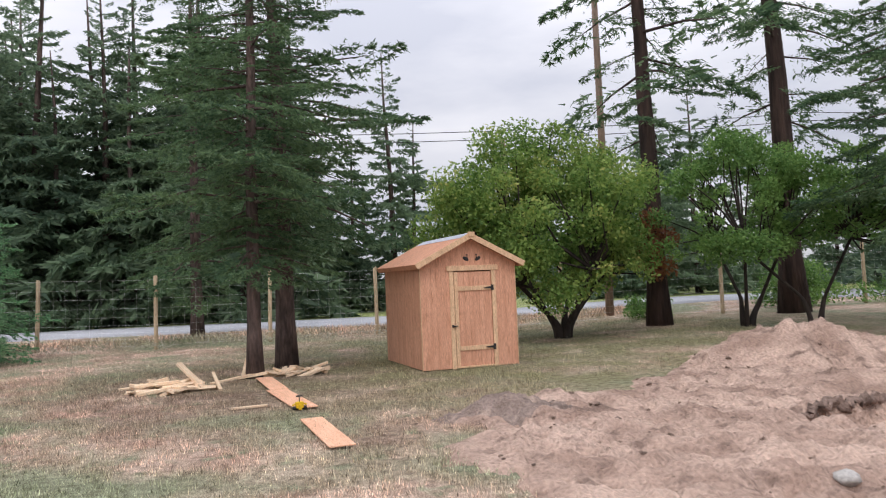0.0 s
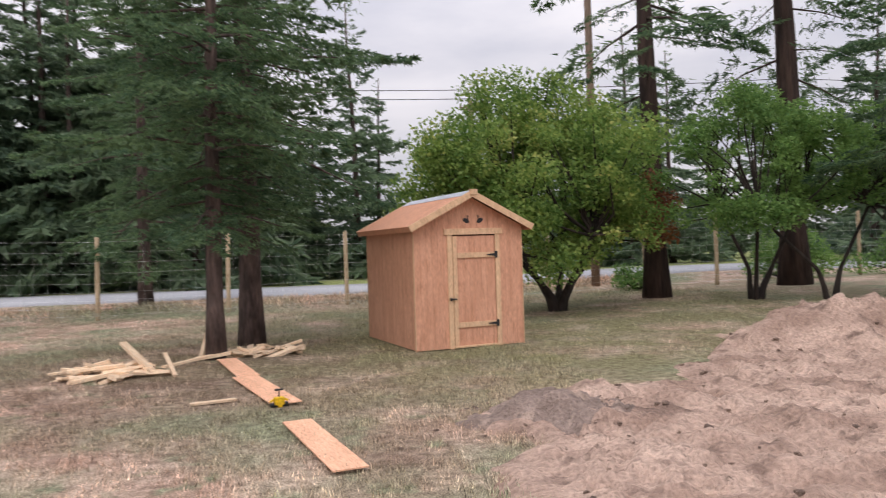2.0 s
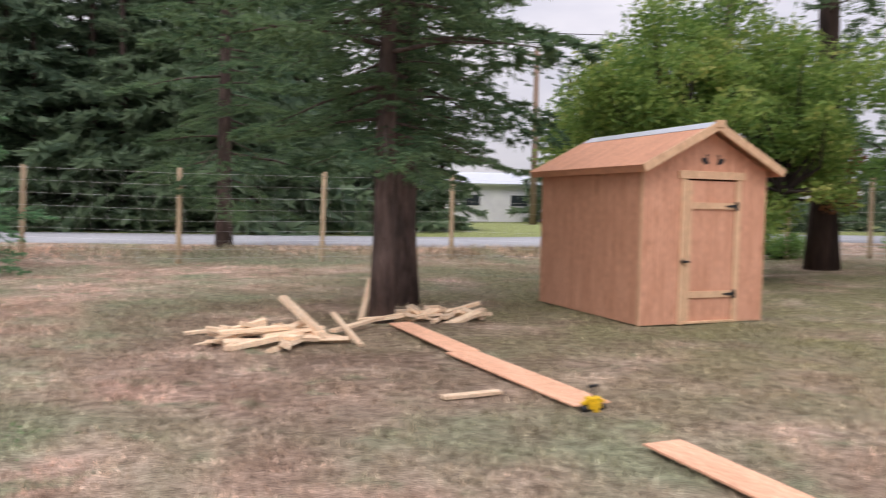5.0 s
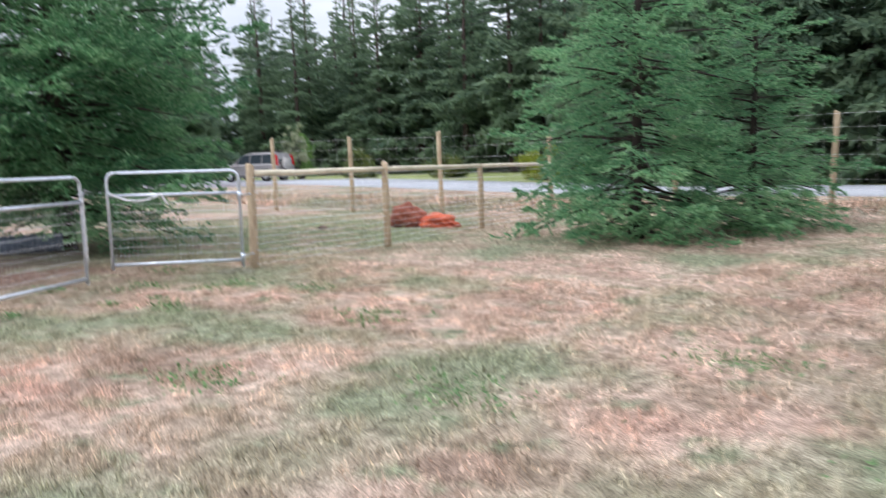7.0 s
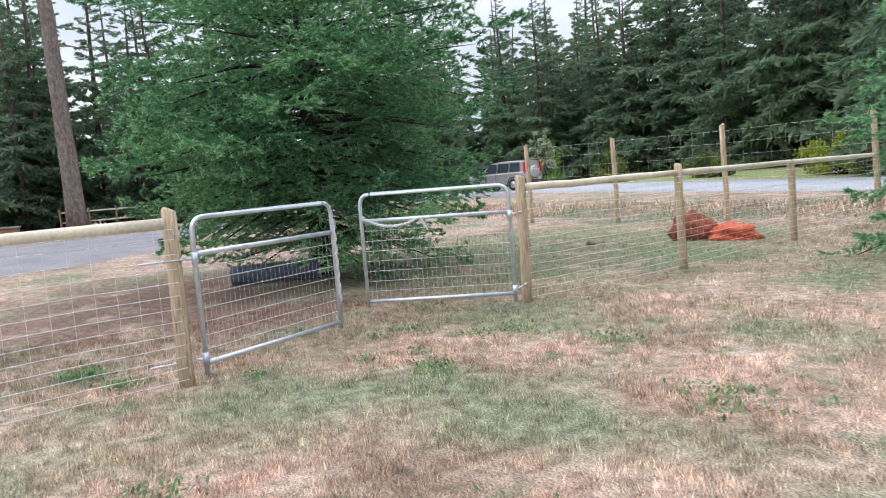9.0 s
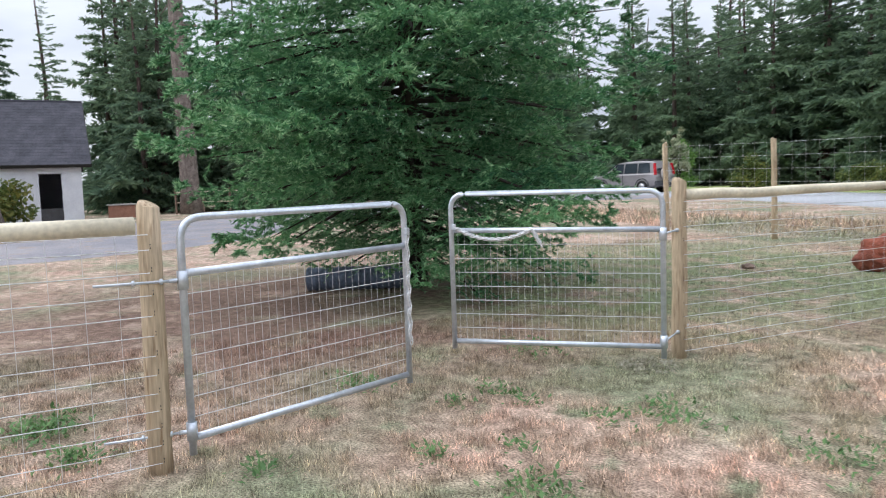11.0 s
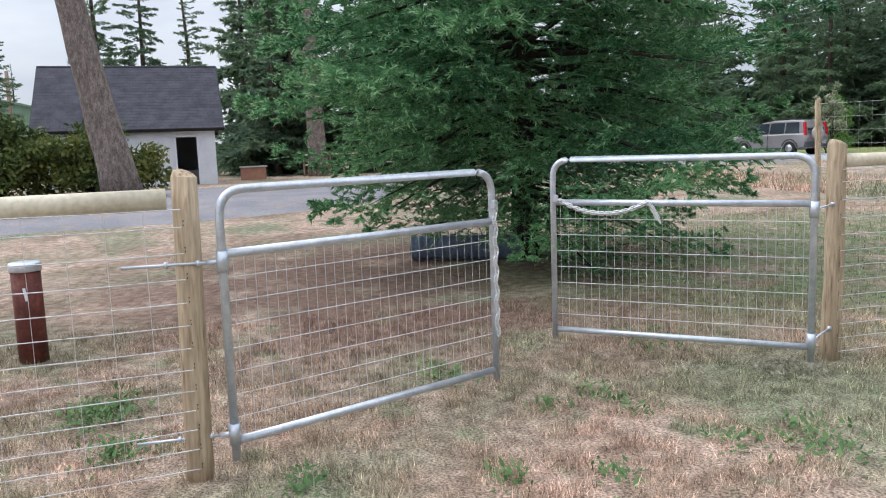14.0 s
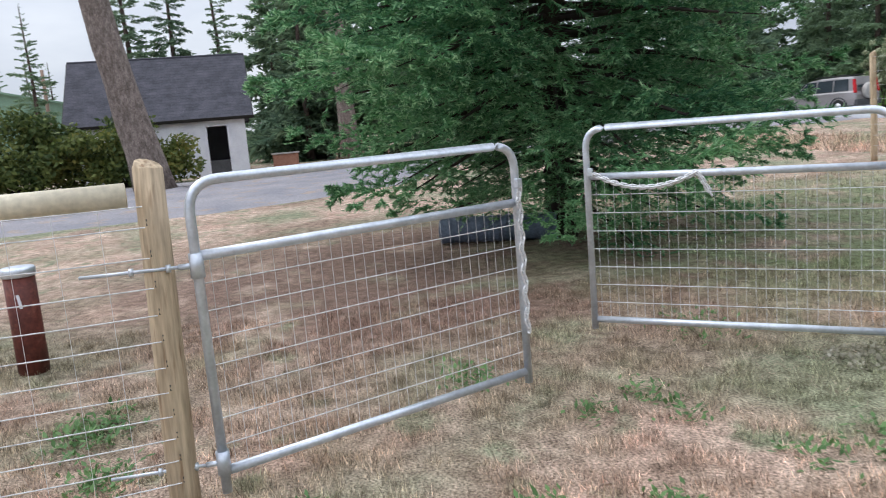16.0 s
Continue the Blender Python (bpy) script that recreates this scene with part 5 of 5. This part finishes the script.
part("ridge", sweep([(-BD / 2, -0.36, BR + 0.02), (-BD / 2, BL + 0.36, BR + 0.02)], 0.05, 8), M_SHINGLE, barn)
hutch = thing("wooden_hutch", pose(-47.0, 8.25, gz(-47, 8.25)) @ Matrix.Scale(0.8, 4), "low red-brown wooden hutch with a pale lid", "hutch")
part("box", box((1.0, 1.4, 0.7), (0, 0, 0.35), bevel=0.02), M_REDBOX, hutch)
part("lid", box((1.15, 1.55, 0.08), (0, 0, 0.75), bevel=0.01), M_STONE, hutch, "pale flat lid")
pen = thing("wire_pen", pose(-46.0, 10.6, gz(-46, 11)), "pale post-and-rail pen behind the outbuilding", "fence")
for k in range(7):
    part("post", round_post(1.2, 0.05, 140 + k), M_POLE, pen, m=pose(-3 - 0.3 * k, k * 1.3, 0))
for z in (0.55, 1.05):
    part("rail", sweep([(-3, 0, z), (-3.9, 3.9, z), (-4.8, 7.8, z)], 0.04, 6), M_RAIL, pen)

# the green building far behind
gb = thing("green_building", pose(-78, -17, gz(-78, -17), 0, 0, 4), "large pale green metal building far beyond the drive", "building")
part("wall", box((10, 16, 5.2), (0, 0, 2.6)), M_GREENMETAL, gb)
for s in (-1, 1):
    part("roof", box((10.5, 8.5, 0.15), (0, s * 4.05, 5.2 + 1.05), pose(0, 0, 0, -14 * s, 0, 0)), M_GREENMETAL, gb)
for x in (-5, 5):
    bm = bmesh.new()
    bm.faces.new([bm.verts.new((x, y, z)) for y, z in ((-8, 5.2), (8, 5.2), (0, 7.2))])
    part("gable", bm, M_GREENMETAL, gb)

# poles and cables


def pole(x, y, h, r, label, arm=True):
    root = thing("utility_pole", pose(x, y, gz(x, y)), label, "utility pole")
    part("mast", sweep([(0, 0, -0.1), (0.02, 0, h / 2), (0, 0, h)], [r, r * 0.85, r * 0.7], 12), M_POLE, root, smooth=True)
    if arm:
        part("crossarm", box((1.6, 0.1, 0.12), (0, -0.12, h - 0.5), bevel=0.01), M_POLE, root)
        for k in (-0.7, 0, 0.7):
            part("insulator", sweep([(k, -0.12, h - 0.44), (k, -0.12, h - 0.38), (k, -0.12, h - 0.28)], [0.04, 0.055, 0.02], 8), M_STONE, root)


pole(8.0, 28.2, 13.0, 0.15, "tall weathered wooden utility pole by the fence", False)
pole(-70.0, -9.7, 7.7, 0.17, "dark wooden utility pole beyond the outbuilding", False)
pole(9.3, 56.0, 11.5, 0.24, "wooden utility pole across the road")
for k, (z, y) in enumerate(((10.6, 46.0), (10.1, 46.0))):
    pts = [(-130 + 210 * t, y, z + 0.6 - 2.2 * (1 - (2 * ((t * 4) % 1) - 1) ** 2) * 0.35) for t in np.linspace(0, 1, 60)]
    solid("overhead_cable", sweep(pts, 0.022, 5, False), M_IRON, "thin dark overhead cable above the road", "cable")

# the white house across the road
hs = thing("distant_house", pose(9.0, 66.0, gz(9, 66), 0, 0, -8), "low pale house with a shallow roof behind trees", "house")
part("wall", box((9, 6, 2.8), (0, 0, 1.4)), M_WHITE, hs)
for s in (-1, 1):
    part("roof", box((9.8, 3.7, 0.14), (0, s * 1.7, 3.25), pose(0, 0, 0, -15 * s, 0, 0)), M_FLASH, hs)
for x in (-2.2, 1.4):
    w_ = part("window", box((1.5, 0.08, 1.0), (x, -3.03, 1.6)), M_WHITE, hs)
    part("pane", box((1.3, 0.03, 0.8), (x, -3.08, 1.6)), M_GLASSDARK, w_)

# ---- the parked car ----


def loft(sections, mat_name, material, parent, label=""):
    """A closed skin over cross-sections along x: each (x, [(y, z), ...] for one side from the bottom middle to the top middle)."""
    bm = bmesh.new()
    rings = []
    for x, half in sections:
        ring = [bm.verts.new((x, y, z)) for y, z in half] + [bm.verts.new((x, -y, z)) for y, z in reversed(half)]
        rings.append(ring)
    for a, b in zip(rings, rings[1:]):
        n = len(a)
        for i in range(n):
            bm.faces.new((a[i], a[(i + 1) % n], b[(i + 1) % n], b[i]))
    bm.faces.new(list(reversed(rings[0])))
    bm.faces.new(rings[-1])
    return part(mat_name, bm, material, parent, label, smooth=False)


car = thing("parked_car", pose(-44.4, 33.6, gz(-44, 40) + 0.08, 0, 0, 198), "silver-brown compact SUV with a rear spare wheel parked on the road", "car")


def lower(w, zb, zt):
    return [(w * 0.75, zb), (w * 0.96, zb + 0.08), (w, zb + 0.35), (w * 0.97, zt - 0.06), (w * 0.90, zt)]


body = loft([(-2.12, lower(0.78, 0.42, 0.86)), (-2.05, lower(0.84, 0.33, 0.98)), (-1.6, lower(0.88, 0.26, 1.02)), (0.6, lower(0.89, 0.26, 1.0)), (1.2, lower(0.88, 0.26, 0.98)), (1.75, lower(0.86, 0.30, 0.92)), (2.1, lower(0.76, 0.38, 0.78))], "body", M_CAR, car)


def top(w0, w1, z0, z1):
    return [(w0 * 0.6, z0), (w0, z0), (w0 * 0.97, z0 + 0.05), (w1 * 1.03, z1 - 0.07), (w1 * 0.9, z1)]


cabin = loft([(-2.02, top(0.80, 0.66, 0.97, 1.30)), (-1.85, top(0.80, 0.66, 0.97, 1.62)), (-1.2, top(0.80, 0.66, 0.97, 1.67)), (-0.2, top(0.80, 0.66, 0.97, 1.66)), (0.45, top(0.80, 0.64, 0.97, 1.58)), (1.25, top(0.78, 0.72, 0.95, 1.05))], "cabin", M_CAR, car)
for s in (-1, 1):
    for x0, x1, t0, t1 in ((-1.72, -0.98, -1.66, -0.98), (-0.90, -0.10, -0.90, -0.14), (-0.02, 0.92, -0.02, 0.42)):
        bm = bmesh.new()
        q = [(x0, 0.803, 1.04), (x1, 0.803, 1.04), (t1, 0.700, 1.54), (t0, 0.700, 1.54)]
        face = bm.faces.new([bm.verts.new((x, y * s, z)) for x, y, z in q])
        ext = bmesh.ops.extrude_face_region(bm, geom=[face])["geom"]
        bmesh.ops.translate(bm, verts=[e for e in ext if isinstance(e, bmesh.types.BMVert)], vec=(0, -0.03 * s, 0))
        part("side_window", bm, M_GLASSDARK, car)
    part("tail_lamp", box((0.10, 0.13, 0.62), (-2.0, s * 0.74, 1.22), pose(0, 0, 0, 7 * s, 9, 0), 0.02), M_TAIL, car, "tall red tail lamp")
    part("roof_rail", sweep([(-1.6, s * 0.58, 1.68), (-1.4, s * 0.58, 1.73), (0.0, s * 0.58, 1.72), (0.2, s * 0.58, 1.67)], 0.018, 6), M_IRON, car)
    part("wheel_arch", sweep([(1.33 + 0.42 * math.cos(a), s * 0.875, 0.33 + 0.42 * math.sin(a)) for a in np.linspace(0.1, 3.04, 10)], 0.035, 5), M_PLASTIC, car)
    part("wheel_arch", sweep([(-1.28 + 0.42 * math.cos(a), s * 0.875, 0.33 + 0.42 * math.sin(a)) for a in np.linspace(0.1, 3.04, 10)], 0.035, 5), M_PLASTIC, car)
    part("sill", box((2.0, 0.06, 0.14), (0, s * 0.86, 0.30), bevel=0.02), M_PLASTIC, car)
    part("mirror", box((0.12, 0.2, 0.14), (0.75, s * 0.95, 1.10), bevel=0.03), M_CAR, car)
    part("headlamp", box((0.14, 0.3, 0.16), (1.98, s * 0.55, 0.72), bevel=0.03), M_GLASSDARK, car)
    part("door_line", box((0.012, 0.02, 0.62), (-0.06, s * 0.885, 0.68)), M_PLASTIC, car)
    for x in (1.33, -1.28):
        wheel = part("wheel", sweep([(0, -0.11, 0), (0, 0.11, 0)], 0.25, 20), M_IRON, car, m=pose(x, s * 0.80, 0.33))
        part("tyre", sweep([(0, -0.115, 0), (0, -0.09, 0), (0, 0.09, 0), (0, 0.115, 0)], [0.29, 0.33, 0.33, 0.29], 24), M_TYRE, wheel, smooth=True)
        rim = part("rim", sweep([(0, s * 0.10, 0), (0, s * 0.122, 0)], 0.19, 10), M_RIM, wheel)
part("rear_window", box((0.03, 1.14, 0.44), (-1.965, 0, 1.33), pose(0, 0, 0, 0, 27, 0), 0.01), M_GLASSDARK, car)
part("windscreen", box((0.03, 1.26, 0.72), (0.88, 0, 1.315), pose(0, 0, 0, 0, -57, 0), 0.01), M_GLASSDARK, car)
part("rear_bumper", box((0.18, 1.66, 0.26), (-2.10, 0, 0.50), bevel=0.05), M_PLASTIC, car)
part("front_bumper", box((0.2, 1.56, 0.3), (2.06, 0, 0.5), bevel=0.06), M_PLASTIC, car)
part("number_plate", box((0.02, 0.34, 0.16), (-2.205, -0.35, 0.62)), M_STONE, car)
spare = part("spare_wheel", sweep([(-2.10, 0.12, 0.98), (-2.16, 0.12, 0.98), (-2.30, 0.12, 0.98), (-2.34, 0.12, 0.98)], [0.30, 0.345, 0.345, 0.29], 24), M_STONE, car, "covered spare wheel", smooth=True)

# ---- weeds, litter, stones, flowers ----


def weed(x, y, r, n, seed, size=0.045):
    rng = np.random.default_rng(seed)
    c = np.stack([rng.normal(0, r, n), rng.normal(0, r * 0.7, n), np.zeros(n)], 1)
    c[:, 2] = [gz(x + a, y + b) - gz(x, y) + 0.05 * rng.random() for a, b in c[:, :2]]
    way = rng.normal(size=(n, 3)) * [1, 1, 0.3] + [0, 0, 0.5]
    way /= np.linalg.norm(way, axis=1)[:, None]
    wide = np.cross(way, [0, 0, 1.0]) + rng.normal(0, 0.2, (n, 3))
    wide /= np.linalg.norm(wide, axis=1)[:, None]
    ln = size * (0.6 + 0.8 * rng.random((n, 1)))
    mid = c + way * ln * 0.5
    q = np.stack([c, mid + wide * ln * 0.22, c + way * ln, mid - wide * ln * 0.22], 1).reshape(-1, 3)
    solid("weed_patch", (q, np.arange(len(q)).reshape(-1, 4)), L_WEED, "low patch of bright green weeds in the dry grass", "weeds", "weed patches", "stuff", m=pose(x, y, gz(x, y)))


for i, (x, y, r, n) in enumerate(((-14.78, 9.2, 0.16, 420), (-14.1, 9.46, 0.12, 220), (-13.3, 12.9, 0.16, 200), (-12.6, 11.6, 0.14, 160), (-14.9, 11.3, 0.14, 160), (-12.3, 13.2, 0.18, 160), (-9.8, 10.4, 0.2, 200), (-11.2, 9.3, 0.2, 220), (-10.5, 12.5, 0.22, 200), (-8.2, 11.2, 0.25, 220), (-7.2, 12.9, 0.25, 200), (-5.4, 11.6, 0.3, 220), (-15.4, 13.0, 0.2, 200), (-13.25, 11.32, 0.07, 60), (-14.21, 11.81, 0.08, 60), (-14.32, 12.15, 0.09, 60), (-14.03, 12.24, 0.09, 60), (-13.16, 11.8, 0.08, 55), (-13.42, 10.41, 0.1, 80), (-13.39, 12.48, 0.1, 60))):
    weed(x, y, r, n, 200 + i)
rng = np.random.default_rng(77)


def scatter(n, x0, x1, y0, y1, keep):
    out = []
    while len(out) < n:
        x, y = rng.uniform(x0, x1), rng.uniform(y0, y1)
        if keep(x, y):
            out.append((x, y))
    return np.array(out)


def in_shed(x, y):
    q = SHED.inverted() @ Vector((x, y, 0))
    return -0.05 < q.x < SW + 0.05 and -0.05 < q.y < SD + 0.05


def grass(name, xy, h0, h1, w, label, material, seed, lean=0.6):
    r = np.random.default_rng(seed)
    n = len(xy)
    z = np.array([gz(x, y) for x, y in xy])
    p = np.column_stack([xy, z - 0.01])
    a = r.random(n) * 6.283
    side = np.stack([np.cos(a), np.sin(a), 0 * a], 1) * (w * (0.6 + 0.8 * r.random((n, 1))))
    b = r.random(n) * 6.283
    h = h0 + (h1 - h0) * r.random(n) ** 2
    tip = p + np.stack([np.cos(b) * h * lean * r.random(n) * 1.5, np.sin(b) * h * lean * r.random(n) * 1.5, h], 1)
    q = np.stack([p - side / 2, p + side / 2, tip], 1).reshape(-1, 3)
    solid(name, (q, np.arange(len(q)).reshape(-1, 3)), material, label, "grass", kind="stuff")


near_gate = scatter(240000, -17.2, -8.8, 7.5, 15.2, lambda x, y: rng.random() < 0.35 + 1.3 * bump_noise(x, y, 5.0, 2.0))
bare = (-1.6, 15.9)
mid_lawn = scatter(150000, -9.0, 2.5, 6.0, 18.5, lambda x, y: not in_shed(x, y) and not (x > 0 and dirt_depth(x, y) > 0.3 * rng.random() - 0.1) and rng.random() < (0.5 + bump_noise(x, y, 4.0, 6.0)) * smooth01((math.dist((x, y), bare) - 0.8) / 4.2 + 0.10))
far_lawn = scatter(110000, -24, 10, 14, 27, lambda x, y: not in_shed(x, y) and not (x > 0 and dirt_depth(x, y) > -0.05))
grass("lawn_grass", near_gate, 0.02, 0.085, 0.005, "short dry grass blades, straw and green", M_BLADE, 1)
grass("lawn_grass", mid_lawn, 0.02, 0.09, 0.009, "short dry grass blades on the open lawn", M_BLADE, 2)
grass("lawn_grass", far_lawn, 0.02, 0.09, 0.012, "longer dry grass near the fence", M_BLADE, 3)
straw = scatter(100000, -16.5, -8.8, 7.5, 15.0, lambda x, y: rng.random() < 0.45 + 1.2 * bump_noise(x, y, 3.0, 8.0))
grass("fallen_straw", straw, 0.008, 0.03, 0.0045, "dead straw lying matted between the blades", M_STRAW, 5, 5.0)
flower = scatter(1400, -24, 1, 20, 27, lambda x, y: abs(y - (25.4 + 0.16 * x + 0.5)) < 0.7)
q = leaf_cloud(np.column_stack([flower, [gz(x, y) + 0.12 + 0.12 * rng.random() for x, y in flower]]), np.full(len(flower), 0.05), 6000, 0.05, rng)
solid("roadside_flowers", q, L_PALE, "small pale flower heads along the bank", "flowers", kind="stuff")
bank = scatter(34000, -35, 10, 22, 31, lambda x, y: 0.2 < y - (26.6 + 0.16 * x) < 2.2)
grass("bank_weeds", bank, 0.05, 0.25, 0.03, "brown and green weeds on the low bank", M_BLADE, 4)


def topsoil(x, y):
    r = math.hypot((x - 1.25) / 0.95, (y - 10.9) / 0.85) + 0.45 * noise.fractal((x * 1.9, y * 1.9, 8.0), 0.8, 2.1, 4)
    base = max(gz(x, y), dirt_height(x, y) if dirt_depth(x, y) > -0.3 else -1)
    return base - 0.07 + 0.16 * smooth01(1.2 - r) + 0.05 * noise.noise((x * 6, y * 6, 2.0)) * smooth01(1.3 - r)


solid("topsoil_mound", sheet(np.arange(-0.1, 2.7, 0.045), np.arange(9.6, 12.3, 0.045), topsoil), M_TOPSOIL, "low churned heap of grey-brown topsoil beside the bare earth", "soil", smooth=True)


def clod(size, seed):
    bm = bmesh.new()
    bmesh.ops.create_icosphere(bm, subdivisions=2, radius=1.0)
    for v in bm.verts:
        v.co *= size * (1 + 0.5 * noise.noise(v.co * 1.7 + Vector((seed, seed, 0))))
        v.co.z *= 0.6
    return bm


clods = [mesh_bm("clod", clod(1.0, k * 2.3), M_DARKDIRT if k == 1 else M_DIRT) for k in range(6)]
rc = random.Random(4)
made = 0
while made < 260:
    x, y = rc.uniform(0.5, 10), rc.uniform(6.5, 15.8)
    if dirt_depth(x, y) < 0.1:
        continue
    s = 0.010 + 0.026 * rc.random() ** 3
    ob = new("soil_clod", rc.choice(clods))
    tagged(ob, "dark lump of soil lying on the bare earth", "clod", "soil clods")
    ob.matrix_world = pose(x, y, dirt_height(x, y) + 0.2 * s, rc.uniform(-20, 20), rc.uniform(-20, 20), rc.uniform(0, 360)) @ Matrix.Diagonal((s * 1.3, s, s, 1))
    made += 1
edge = [(4.25 + 1.75 * t, 9.72 + 0.80 * t + 0.10 * bump_noise(t * 9, 0, 1.0)) for t in np.linspace(0, 1, 40)]
rim_ = sweep([(x, y, dirt_height(x, y + 0.12) - 0.03) for x, y in edge], [0.05 + 0.03 * bump_noise(k * 0.9, 3.0, 1.0) for k in range(40)], 10)
rim_v = rim_[0] + 0.022 * np.random.default_rng(8).normal(size=rim_[0].shape)
solid("turf_edge", (rim_v, rim_[1]), M_DARKDIRT, "dark crumbling turf edge of the shallow trench", "soil edge")
rd = np.random.default_rng(15)
for k in range(90):
    x, y = rd.normal(1.25, 0.5), rd.normal(10.9, 0.55)
    ob = new("soil_clod", clods[1 + k % 2])
    tagged(ob, "dark lump of topsoil in a loose heap", "clod", "soil clods")
    sc = 0.012 + 0.024 * rd.random() ** 2
    ob.matrix_world = pose(x, y, (dirt_height(x, y) if dirt_depth(x, y) > -0.2 else gz(x, y)) + 0.1 * sc, rd.uniform(-20, 20), rd.uniform(-20, 20), rd.uniform(0, 360)) @ Matrix.Diagonal((sc * 1.5, sc, sc * 0.7, 1))
solid("pale_stone", clod(0.10, 8.0), M_STONE, "pale grey stone on the dug soil", "stone", m=pose(3.21, 7.07, dirt_height(3.21, 7.07) + 0.03), smooth=True)
solid("soil_clod", clod(0.10, 3.0), M_DARKDIRT, "dark clod of earth on the lawn", "clod", m=pose(-18.9, 18.5, gz(-18.9, 18.5) + 0.03))
twig = join([sweep([(0, 0, 0.02), (0.07, 0.05, 0.03), (0.16, 0.06, 0.012)], [0.006, 0.005, 0.003], 5), sweep([(0.05, 0.04, 0.025), (0.09, 0.0, 0.03), (0.13, -0.02, 0.01)], [0.005, 0.004, 0.002], 5)])
solid("dry_twig", twig, M_POLE, "small dry forked twig in the grass", "twig", m=pose(-13.45, 11.62, gz(-13.4, 11.6), 0, 0, -30))
shav = scatter(260, -14.7, -14.2, 13.2, 13.75, lambda x, y: (x + 14.42) ** 2 + (y - 13.52) ** 2 < 0.05)
chips = leaf_cloud(np.column_stack([shav, [gz(x, y) + 0.01 for x, y in shav]]), np.full(len(shav), 0.015), 700, 0.03, rng)
solid("gravel_spill", chips, L_PALE, "pale gravel spill at the foot of the gate post", "gravel", kind="stuff")
